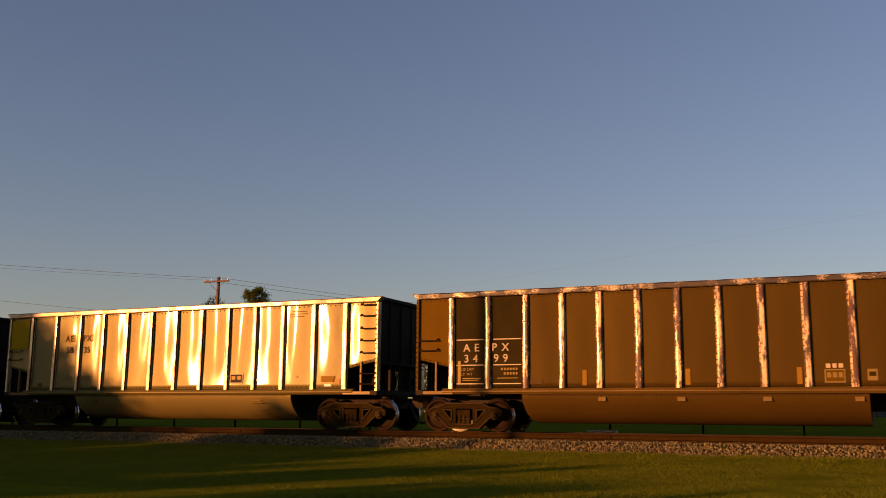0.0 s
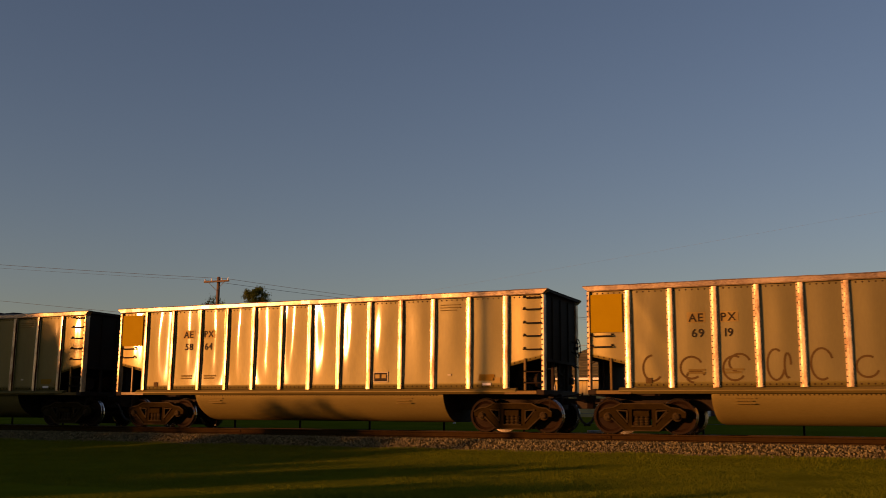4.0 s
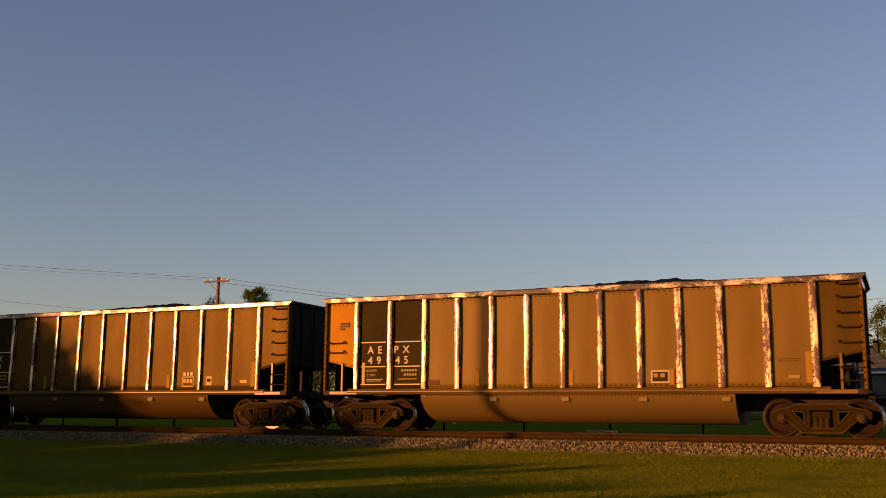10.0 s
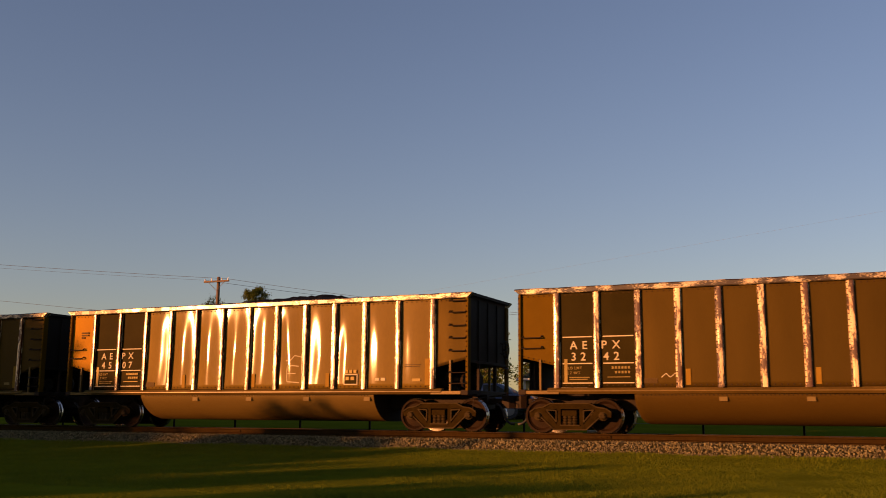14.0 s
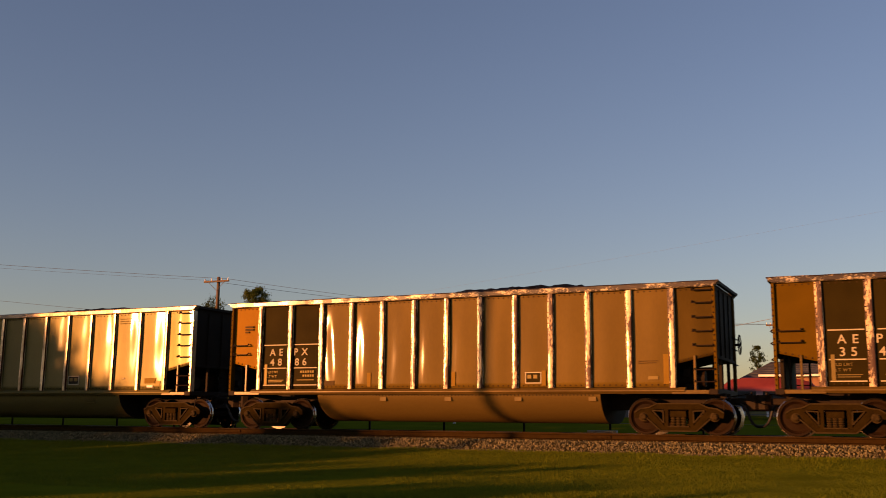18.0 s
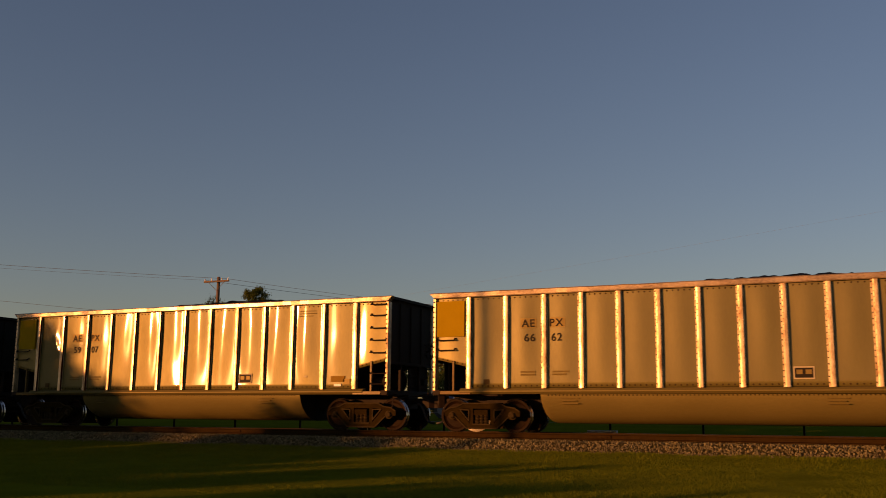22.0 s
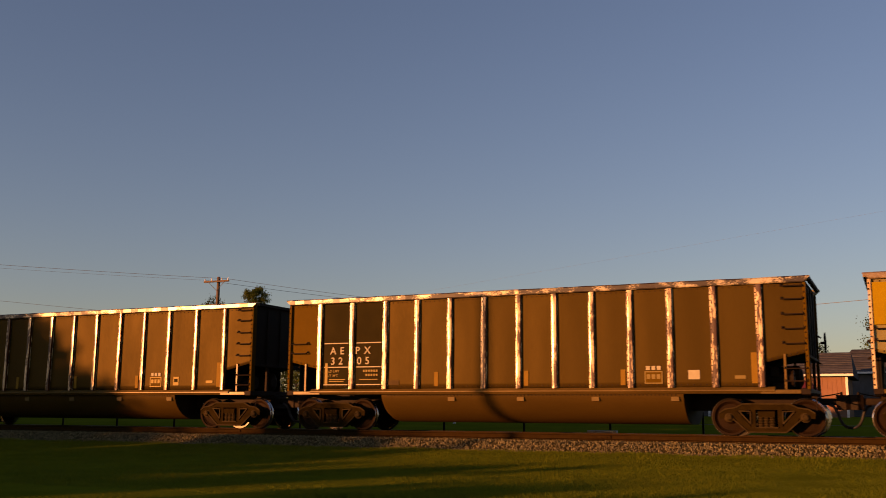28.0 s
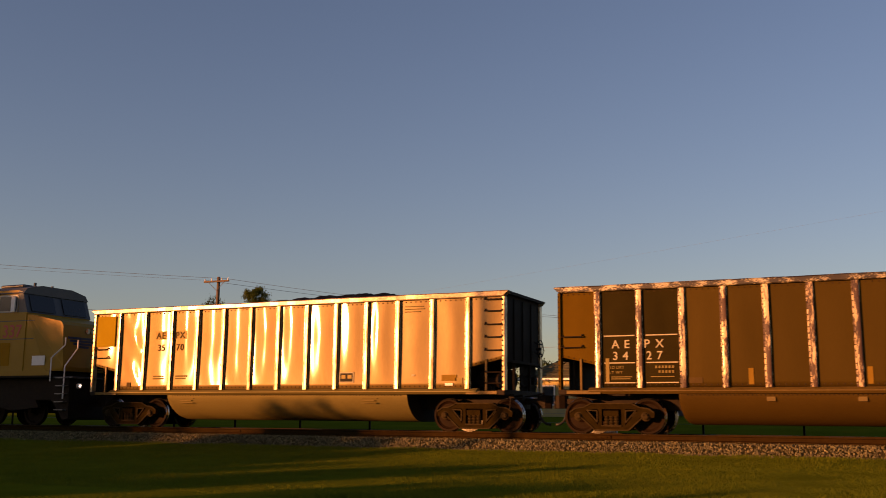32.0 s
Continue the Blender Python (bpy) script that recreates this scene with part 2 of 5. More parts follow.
def part(name, bm, mat, parent, label="", at=None, smooth=False):
    ob = obj(name, mesh_of(bm, name, mat, smooth), parent, at)
    if label:
        tagged(ob, label)
    return ob


def empty(name, at):
    ob = new(name)
    ob.matrix_basis = at
    return ob


def box(bm, x0, x1, y0, y1, z0, z1, bevel=0.0, mat=0):
    vs = [bm.verts.new(p) for p in ((x0, y0, z0), (x1, y0, z0), (x1, y1, z0), (x0, y1, z0), (x0, y0, z1), (x1, y0, z1), (x1, y1, z1), (x0, y1, z1))]
    fs = [bm.faces.new([vs[i] for i in f]) for f in ((0, 3, 2, 1), (4, 5, 6, 7), (0, 1, 5, 4), (1, 2, 6, 5), (2, 3, 7, 6), (3, 0, 4, 7))]
    for f in fs:
        f.material_index = mat
    if bevel:
        bmesh.ops.bevel(bm, geom=list({e for f in fs for e in f.edges}), offset=bevel, segments=1, affect='EDGES')


def prism(bm, pts, y0, y1, mat=0):
    """A profile of (x, z) points, extruded along y."""
    a = [bm.verts.new((x, y0, z)) for x, z in pts]
    b = [bm.verts.new((x, y1, z)) for x, z in pts]
    n = len(pts)
    fs = [bm.faces.new(a), bm.faces.new(b[::-1])]
    for i in range(n):
        fs.append(bm.faces.new((a[i], b[i], b[(i + 1) % n], a[(i + 1) % n])))
    for f in fs:
        f.material_index = mat


def prism_x(bm, pts, x0, x1, mat=0):
    """A profile of (y, z) points, extruded along x."""
    a = [bm.verts.new((x0, y, z)) for y, z in pts]
    b = [bm.verts.new((x1, y, z)) for y, z in pts]
    n = len(pts)
    fs = [bm.faces.new(a), bm.faces.new(b[::-1])]
    for i in range(n):
        fs.append(bm.faces.new((a[i], b[i], b[(i + 1) % n], a[(i + 1) % n])))
    for f in fs:
        f.material_index = mat


def rod(bm, p, q, r, seg=6, mat=0, r2=None):
    p, q = Vector(p), Vector(q)
    d = (q - p).normalized()
    up = Vector((0, 0, 1)) if abs(d.z) < 0.9 else Vector((1, 0, 0))
    u = d.cross(up).normalized()
    v = d.cross(u)
    r2 = r if r2 is None else r2
    a = [bm.verts.new(p + (u * math.cos(2 * math.pi * i / seg) + v * math.sin(2 * math.pi * i / seg)) * r) for i in range(seg)]
    b = [bm.verts.new(q + (u * math.cos(2 * math.pi * i / seg) + v * math.sin(2 * math.pi * i / seg)) * r2) for i in range(seg)]
    fs = [bm.faces.new(a[::-1]), bm.faces.new(b)]
    for i in range(seg):
        fs.append(bm.faces.new((a[i], a[(i + 1) % seg], b[(i + 1) % seg], b[i])))
    for f in fs:
        f.material_index = mat


def tube(bm, pts, r, seg=7):
    """One bent round bar or hose through the points."""
    pts = [Vector(p) for p in pts]
    rings = []
    for i, p in enumerate(pts):
        d = (pts[min(i + 1, len(pts) - 1)] - pts[max(i - 1, 0)]).normalized()
        u = d.cross(Vector((0, 1, 0.2))).normalized()
        v = d.cross(u)
        rings.append([bm.verts.new(p + (u * math.cos(2 * math.pi * k / seg) + v * math.sin(2 * math.pi * k / seg)) * r) for k in range(seg)])
    for a, b in zip(rings, rings[1:]):
        for k in range(seg):
            bm.faces.new((a[k], a[(k + 1) % seg], b[(k + 1) % seg], b[k]))
    bm.faces.new(rings[0])
    bm.faces.new(rings[-1][::-1])


def revolve_y(bm, profile, seg=28, cx=0.0, cz=0.0, mats=None):
    """Rings of (y, r) about the axis through (cx, cz) along y."""
    rings = []
    for y, r in profile:
        if r < 1e-5:
            rings.append([bm.verts.new((cx, y, cz))])
        else:
            rings.append([bm.verts.new((cx + r * math.cos(2 * math.pi * i / seg), y, cz + r * math.sin(2 * math.pi * i / seg))) for i in range(seg)])
    for k in range(len(rings) - 1):
        a, b = rings[k], rings[k + 1]
        for i in range(seg):
            j = (i + 1) % seg
            if len(a) == 1:
                f = bm.faces.new((a[0], b[i], b[j]))
            elif len(b) == 1:
                f = bm.faces.new((a[i], a[j], b[0]))
            else:
                f = bm.faces.new((a[i], a[j], b[j], b[i]))
            if mats:
                f.material_index = mats[k]


MESHES = {}


def cached(key, make):
    if key not in MESHES:
        MESHES[key] = make()
    return MESHES[key]


def text_mesh(string, size, mat_key):
    def make():
        cu = bpy.data.curves.new("lettering", 'FONT')
        cu.body, cu.size, cu.extrude, cu.align_x = string, size, 0.002, 'CENTER'
        cu.offset = 0.0035 * size / 0.3
        tmp = bpy.data.objects.new("lettering", cu)
        scene.collection.objects.link(tmp)
        me = bpy.data.meshes.new_from_object(tmp.evaluated_get(bpy.context.evaluated_depsgraph_get()))
        bpy.data.objects.remove(tmp)
        bpy.data.curves.remove(cu)
        me.materials.clear()
        me.materials.append(M[mat_key])
        return me
    return cached(("text", string, size, mat_key), make)


# ------------------------------------------------------------------ ground and track
TRACK_Y = 1.575
GROUND_LINE = [(-1500, -2.0), (-200, -1.2), (-60, -1.0), (-25, -0.97), (-14, -0.93), (-10, -0.86), (-6, -0.74), (-3, -0.60), (-1.2, -0.47), (0.0, -0.46),
               (3.2, -0.45), (5, -0.30), (8, -0.12), (12, 0.05), (18, 0.30), (24, 0.46), (32, 0.58), (60, 0.7), (150, 0.5), (400, 0.0), (2500, -1.0)]


def ground_z(y):
    for (a, za), (b, zb) in zip(GROUND_LINE, GROUND_LINE[1:]):
        if a <= y <= b:
            return za + (zb - za) * (y - a) / (b - a)
    return GROUND_LINE[-1][1]


def build_ground():
    bm = bmesh.new()
    xs = [-2500, -800, -300, -120, -70, -50] + [-40 + 2 * i for i in range(24)] + [10, 20, 40, 100, 300, 1200]
    ys = sorted({p[0] for p in GROUND_LINE} | {-12, -8, -4.5, -2, 1.5, 6.5, 10, 15, 21, 28, 45, 90})
    grid = [[bm.verts.new((x, y, ground_z(y) + (0.03 * noise.noise(Vector((x * 0.35, y * 0.35, 0))) if -30 < y < -1.5 else 0))) for x in xs] for y in ys]
    for j in range(len(ys) - 1):
        for i in range(len(xs) - 1):
            bm.faces.new((grid[j][i], grid[j][i + 1], grid[j + 1][i + 1], grid[j + 1][i]))
    ob = obj("ground", mesh_of(bm, "ground", M["ground"], True))
    tagged(ob, "mown green lawn sloping up to a gravel railway bed", "ground", kind="structure")


def build_track():
    bm = bmesh.new()
    prism_x(bm, [(-0.90, -0.53), (-0.15, -0.24), (0.1, -0.20), (3.05, -0.20), (3.3, -0.24), (4.1, -0.52)], -160, 60)
    bed = obj("track_bed", mesh_of(bm, "track_bed", M["ballast_bed"]))
    tagged(bed, "grey crushed stone railway ballast bed", "ballast bed", kind="structure")
    for side in (-1, 1):
        c = TRACK_Y + side * 0.7525
        bm = bmesh.new()
        pts = [(-0.075, -0.172), (0.075, -0.172), (0.07, -0.155), (0.012, -0.135), (0.010, -0.045), (0.036, -0.035), (0.036, -0.006), (0.028, 0.0), (-0.028, 0.0), (-0.036, -0.006), (-0.036, -0.035), (-0.010, -0.045), (-0.012, -0.135), (-0.07, -0.155)]
        prism_x(bm, [(c + y, z) for y, z in pts], -160, 60)
        for f in bm.faces:
            if f.calc_center_median().z > -0.004 and abs(f.calc_center_median().x + 50) < 5:
                f.material_index = 1
        tagged(obj("rail", mesh_of(bm, "rail", [M["rail"], M["railtop"]])), "rust-brown steel rail with a polished running surface", "rail", "rails of the track", kind="structure")
    def tie():
        b = bmesh.new()
        box(b, -0.115, 0.115, 0.28, 2.87, -0.36, -0.175, 0.01)
        return mesh_of(b, "tie", M["tie"])
    me = tie()
    for i in range(125):
        obj("tie", me, bed, pose(-52 + i * 0.53, 0, 0, 0, 0, 0))
    # joint bars on the near rail
    for x in (-19.4, -7.5, 4.4):
        b = bmesh.new()
        box(b, x - 0.35, x + 0.35, TRACK_Y - 0.7525 - 0.045, TRACK_Y - 0.7525 - 0.014, -0.125, -0.05, 0.006)
        for k in range(4):
            rod(b, (x - 0.26 + k * 0.17, TRACK_Y - 0.7525 - 0.043, -0.088), (x - 0.26 + k * 0.17, TRACK_Y - 0.7525 - 0.065, -0.088), 0.017)
        part("joint_bar", b, M["rail"], bed, "rusty bolted rail joint bar")


def scatter_mesh(name, verts, faces, mat, smooth=False):
    me = bpy.data.meshes.new(name)
    me.from_pydata(verts, [], faces)
    me.materials.append(mat)
    if smooth:
        me.shade_smooth()
    return obj(name, me)


def build_ballast():
    rng = random.Random(5)
    verts, faces = [], []
    base = [(1, 0, 0), (-1, 0, 0), (0, 1, 0), (0, -1, 0), (0, 0, 1), (0, 0, -1)]
    tri = [(0, 2, 4), (2, 1, 4), (1, 3, 4), (3, 0, 4), (2, 0, 5), (1, 2, 5), (3, 1, 5), (0, 3, 5)]
    for i in range(19000):
        x = rng.uniform(-33, 2)
        y = rng.uniform(-1.05, 0.75) if rng.random() < 0.94 else rng.uniform(0.9, 2.3)
        if y < -0.85:
            z = ground_z(y)
            if rng.random() < (-0.85 - y) / 0.2:
                continue
        elif y < -0.15:
            z = -0.53 + (y + 0.90) / 0.75 * 0.29
        else:
            z = -0.22
        r = rng.uniform(0.020, 0.046)
        a, b = rng.uniform(0, 6.28), rng.uniform(0, 6.28)
        rot = Euler((a, b, rng.uniform(0, 6.28))).to_matrix()
        k = len(verts)
        for p in base:
            q = rot @ Vector((p[0] * rng.uniform(0.8, 1.35), p[1] * rng.uniform(0.7, 1.1), p[2] * rng.uniform(0.5, 0.9))) * r
            verts.append((x + q.x, y + q.y, z + 0.012 + q.z))
        faces += [(k + a1, k + b1, k + c1) for a1, b1, c1 in tri]
    ob = scatter_mesh("ballast", verts, faces, M["stone"])
    tagged(ob, "loose grey and tan crushed ballast stones beside the rail", "ballast", kind="stuff")


def build_grass():
    """Fine blades over the lawn between the viewer and the ballast, some taller tufts along its ragged edge."""
    rng = np.random.default_rng(8)
    n = 330000
    y = rng.uniform(-11.5, -0.8, n)
    edge = rng.random(n) < 0.10
    y[edge] = -0.72 - np.abs(rng.normal(0, 0.35, edge.sum()))
    away = y + 25.2
    x = -away * np.tan(np.radians(rng.uniform(-1.5, 51, n)))
    clump = np.sin(x * 2.1 + 1.3 * np.sin(y * 1.7)) * np.sin(y * 2.6 + 1.1 * np.sin(x * 0.9))
    h = rng.uniform(0.018, 0.040, n) * (1.1 + 0.35 * clump)
    h[edge] *= rng.uniform(1.0, 2.2, edge.sum())
    z = np.interp(y, [p[0] for p in GROUND_LINE], [p[1] for p in GROUND_LINE]) - 0.008
    a = rng.uniform(0, 6.28, n)
    w = rng.uniform(0.004, 0.010, n)
    lx, ly = rng.normal(0, 0.018, n), rng.normal(0, 0.018, n)
    verts = np.stack([np.stack([x - np.cos(a) * w, y - np.sin(a) * w, z], 1), np.stack([x + np.cos(a) * w, y + np.sin(a) * w, z], 1), np.stack([x + lx, y + ly, z + h], 1)], 1).reshape(-1, 3)
    me = bpy.data.meshes.new("grass")
    me.vertices.add(3 * n)
    me.vertices.foreach_set("co", verts.astype(np.float32).ravel())
    me.loops.add(3 * n)
    me.loops.foreach_set("vertex_index", np.arange(3 * n, dtype=np.int32))
    me.polygons.add(n)
    me.polygons.foreach_set("loop_start", np.arange(0, 3 * n, 3, dtype=np.int32))
    me.update(calc_edges=True)
    me.materials.append(M["grass"])
    tagged(obj("grass", me), "short mown yellowish green grass beside the track", "grass", kind="stuff")


build_ground()
build_track()
build_ballast()
build_grass()


# ------------------------------------------------------------------ trees
def tree(name, x, y, height, crown_r, crown_z0, leaves, leaf, mat="leaf", seed=1, label="", category="tree", lean=0.0, squash=1.0, trunk_r=0.2, shape="round"):
    rng = random.Random(seed)
    z0 = ground_z(y)
    root = empty(name, pose(x, y, z0))
    bm = bmesh.new()
    top = height * 0.75
    pts = [Vector((lean * t * t + rng.uniform(-.08, .08) * t, rng.uniform(-.08, .08) * t, top * t - (0.1 if t == 0 else 0))) for t in (0, 0.25, 0.5, 0.75, 1.0)]
    for i in range(4):
        rod(bm, pts[i], pts[i + 1], trunk_r * (1 - 0.2 * i), 8, 0, trunk_r * (1 - 0.2 * (i + 1)))
    tips = []
    for i in range(11):
        t = rng.uniform(0.35, 0.98)
        p = pts[0].lerp(pts[4], t)
        a = i * 2.4 + rng.uniform(-.3, .3)
        ln = crown_r * rng.uniform(0.55, 0.95) * (1.0 if shape == "round" else (1.15 - t))
        q = p + Vector((math.cos(a) * ln, math.sin(a) * ln, ln * rng.uniform(0.25, 0.8)))
        rod(bm, p, q, trunk_r * 0.32, 5, 0, trunk_r * 0.1)
        tips.append(q)
    part("trunk", bm, M["bark"], root, smooth=True)
    # clumps of leaves round an uneven crown
    clumps = []
    cz = (crown_z0 + height) / 2
    hz = (height - crown_z0) / 2
    for i in range(46 if name != "shade_tree" else 90):
        a, b = rng.uniform(0, 6.28), rng.uniform(-1, 1)
        r = rng.uniform(0.45, 1.0)
        rad = crown_r * (math.sqrt(max(0, 1 - b * b)) if shape == "round" else (1 - (b + 1) / 2) * 0.95 + 0.08)
        rad *= rng.uniform(0.75, 1.12)
        clumps.append((Vector((math.cos(a) * rad * r + lean * 0.6, math.sin(a) * rad * r, cz + b * hz * (0.9 if shape == "round" else 1))), crown_r * rng.uniform(0.16, 0.34) * squash))
    for q in tips:
        clumps.append((q, crown_r * 0.22))
    verts, faces = [], []
    for i in range(leaves):
        c, s = clumps[rng.randrange(len(clumps))]
        d = Vector((rng.gauss(0, 1), rng.gauss(0, 1), rng.gauss(0, 0.8)))
        p = c + d * s * 0.62
        if p.z < 0.15:
            continue
        rot = Euler((rng.uniform(0, 6.28), rng.uniform(0, 6.28), rng.uniform(0, 6.28))).to_matrix()
        w, l = leaf * rng.uniform(0.5, 0.9), leaf * rng.uniform(0.8, 1.4)
        k = len(verts)
        for v in ((-0.5 * w, 0, 0), (0, -0.5 * l, 0.12 * w), (0.5 * w, 0, 0), (0, 0.5 * l, 0.12 * w)):
            verts.append(p + rot @ Vector(v))
        faces.append((k, k + 1, k + 2, k + 3))
    me = bpy.data.meshes.new("crown")
    me.from_pydata(verts, [], faces)
    me.materials.append(M[mat])
    obj("crown", me, root)
    tagged(root, label, category)
    return root


def shade_spot(c, d):
    """A place d metres towards the sun from the track face, on the line whose shadow crosses it at x = c / cos."""
    s, k = math.sin(radians(SUN_AZ)), math.cos(radians(SUN_AZ))
    return c / k - s * d, -k * d


def build_shade():
    tops = (8.9, 8.5, 8.1, 8.1, 9.3, 9.8, 9.6, 9.9, 9.6, 9.8, 9.6, 9.9)
    row = [(-23.5 - 2.1 * k, 46.5 + 1.2 * (k % 3), z - ground_z(-37), 3.0 if k == 0 else 2.6, 0.5, 7000, 0.5, 30 + k) for k, z in enumerate(tops)]
    low = [(-13.4, 40, 4.87, 2.2, 0.8, 8000, 0.33, 6), (-10.9, 38.5, 3.97, 1.6, 1.0, 4600, 0.3, 15), (-9.0, 38, 3.55, 1.4, 1.2, 4000, 0.3, 16), (-18, 41, 4.15, 2.7, 0.3, 8000, 0.35, 9), (-20.9, 42.5, 6.4, 2.3, 0.3, 7500, 0.4, 10), (-6.6, 38.5, 2.9, 1.7, 0.1, 4500, 0.25, 17),
           (0.3, 38, 2.3, 1.8, 0.1, 4500, 0.25, 12), (2.8, 38, 2.1, 1.4, 0.1, 3500, 0.25, 13), (-4.0, 38, 3.0, 1.6, 0.1, 5500, 0.25, 14)]
    for c, d, h, r, z0, n, leaf, seed in row + low:
        x, y = shade_spot(c, d)
        tree("shade_tree", x, y, h, r, z0, n, leaf, "leaf", seed, "leafy green tree behind the lawn", "tree", trunk_r=0.14 + 0.02 * h)


build_shade()


# ------------------------------------------------------------------ the coal cars
L = 16.18
HALF_W = 1.575
RIBS = [8.0 + o for o in (-6.30, -5.20, -4.10, -3.07, -2.05, -1.02, 0.0, 1.02, 2.05, 3.07, 4.10, 5.20, 6.30)]
BODY0, BODY1 = 0.62, 15.38
Z_SILL, Z_SHEET, Z_CHORD, Z_TOP = 1.03, 1.20, 3.70, 3.86
SHEET_Y = -HALF_W + 0.090


def rivet(bm, x, y, z, r=0.018, mat=0):
    t = bm.verts.new((x, y - r * 0.8, z))
    ring = [bm.verts.new((x + r * math.cos(a), y, z + r * math.sin(a))) for a in (0.0, 1.2566, 2.5133, 3.7699, 5.0265)]
    for i in range(5):
        bm.faces.new((t, ring[i], ring[(i + 1) % 5])).material_index = mat


SURFACE = {}


def panel_mesh(kind, width, variant, end="", paint=""):
    """A thin sheet between two posts, bulged a little by the load, with rivets along its edges. Origin at its lower left corner."""
    def make():
        rng = random.Random(100 + variant * 7 + len(end) * 31 + (0 if kind == "a" else 50))
        amp = {"a": 0.023, "b": 0.006, "c": 0.020}[kind] * rng.uniform(0.75, 1.3)
        skew, ph = rng.uniform(-0.35, 0.35), rng.uniform(0, 6.28)
        dish = {"a": 1.0, "b": 0.3, "c": 1.0}[kind] * rng.uniform(0.75, 1.3)
        nx, nz = 12, 18
        h = Z_CHORD - Z_SHEET
        bm = bmesh.new()

        def out(a, z):
            b = z / h
            aa = min(1, max(0, a + skew * 0.35 * math.sin(math.pi * a) * math.sin(2.2 * b + ph)))
            d = amp * math.sin(math.pi * min(1, max(0, (aa - 0.07) / 0.86))) ** 2 * (1 - (0.9 * (1 - b) ** 2.6 + 0.35 * b ** 5 if kind == "a" else 0.9 * b ** 2.6 + 0.35 * (1 - b) ** 5)) + dish * (0.009 * z * z - 0.030 * z)
            d += 0.0030 * math.sin(3.1 * b + ph) * math.sin(math.pi * a) * (1 if kind != "b" else 0.5)
            d += 0.0050 * noise.noise(Vector((a * 1.8 + variant * 9, b * 3, ph))) * math.sin(math.pi * a)
            if variant == 6 and kind == "a":        # a slack sheet with slanting creases
                d += 0.012 * math.exp(-((a - 0.15 - 1.5 * max(0, 0.95 - b)) / 0.16) ** 2) + 0.010 * math.exp(-((a - 0.2 - 1.3 * max(0, 0.5 - b)) / 0.15) ** 2)
            return d

        def low_edge(a):
            if not end:
                return 0.0
            return 0.80 - 0.24 * (a if end == "l" else 1 - a)          # sheet is cut away above the end platform
        crest = max(out(i / 12, h * j / 12) for i in range(13) for j in range(13))
        SURFACE[(kind, round(width, 3), variant, end, paint)] = lambda x, z: crest - out(x / width, z) - 0.006
        grid = []
        for j in range(nz + 1):
            row = []
            for i in range(nx + 1):
                a = i / nx
                z = low_edge(a) + (h - low_edge(a)) * j / nz
                row.append(bm.verts.new((a * width, crest - out(a, z) - 0.006, z)))
            grid.append(row)
        for j in range(nz):
            for i in range(nx):
                bm.faces.new((grid[j][i], grid[j][i + 1], grid[j + 1][i + 1], grid[j + 1][i]))
        # the sheet's thickness, seen where it is cut
        low = [bm.verts.new((v.co.x, 0.05, v.co.z)) for v in grid[0]]
        for i in range(nx):
            bm.faces.new((grid[0][i], low[i], low[i + 1], grid[0][i + 1]))
        bmesh.ops.recalc_face_normals(bm, faces=bm.faces)
        n = max(5, int(width / 0.14))
        for i in range(n):
            x = width * (i + 0.5) / n
            for z in (h - 0.05, low_edge(x / width) + 0.05):
                rivet(bm, x, crest - out(x / width, z) - 0.006, z, 0.026, 1)
        me = bpy.data.meshes.new("side_panel")
        bm.to_mesh(me)
        bm.free()
        me.materials.append(M[paint or "sheet_" + kind])
        me.materials.append(M["rivet"])
        me.shade_smooth()
        return me
    return cached(("panel", kind, round(width, 3), variant, end, paint), make)


def rib_mesh(kind, variant):
    def make():
        rng = random.Random(variant * 3 + (1 if kind == "a" else 40))
        bm = bmesh.new()
        w, d = 0.060, 0.085
        # hat section, slightly deeper at the foot
        levels = []
        for z, k in ((Z_SHEET - 0.02, 1.0), (1.6, 0.98), (2.3, 0.94), (3.1, 0.9), (Z_CHORD + 0.0, 0.86)):
            j = rng.uniform(-0.006, 0.006)
            arc = [(w * 0.90 * t, -d * k + 0.005 * (t * t - 1) + j * t) for t in (-1, -0.67, -0.33, 0, 0.33, 0.67, 1)]
            levels.append([bm.verts.new((x, y, z)) for x, y in [(-w - 0.045, 0.0), (-w - 0.045, -0.014), (-w, -0.016)] + arc + [(w, -0.016), (w + 0.014, -0.014), (w + 0.014, 0.0)]])
        for a, b in zip(levels, levels[1:]):
            for i in range(12):
                f = bm.faces.new((a[i], a[i + 1], b[i + 1], b[i]))
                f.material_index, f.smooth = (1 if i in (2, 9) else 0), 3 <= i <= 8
            for i in (3, 9):
                bm.edges.get((a[i], b[i])).smooth = False
        bm.faces.new(levels[0][::-1])
        bm.faces.new(levels[-1])
        bmesh.ops.recalc_face_normals(bm, faces=bm.faces)
        for i in range(17):
            z = Z_SHEET + 0.08 + i * 0.148
            rivet(bm, -w - 0.024, -0.014, z, 0.021, 2)
            rivet(bm, -w * 0.62, -d * 0.93, z + 0.07, 0.014, 2)
        me = bpy.data.meshes.new("side_post")
        bm.to_mesh(me)
        bm.free()
        me.materials.append(M["rib_a" if kind == "a" else "rib_b"])
        me.materials.append(M["rib_flank"])
        me.materials.append(M["rivet"])
        return me
    return cached(("rib", kind, variant), make)


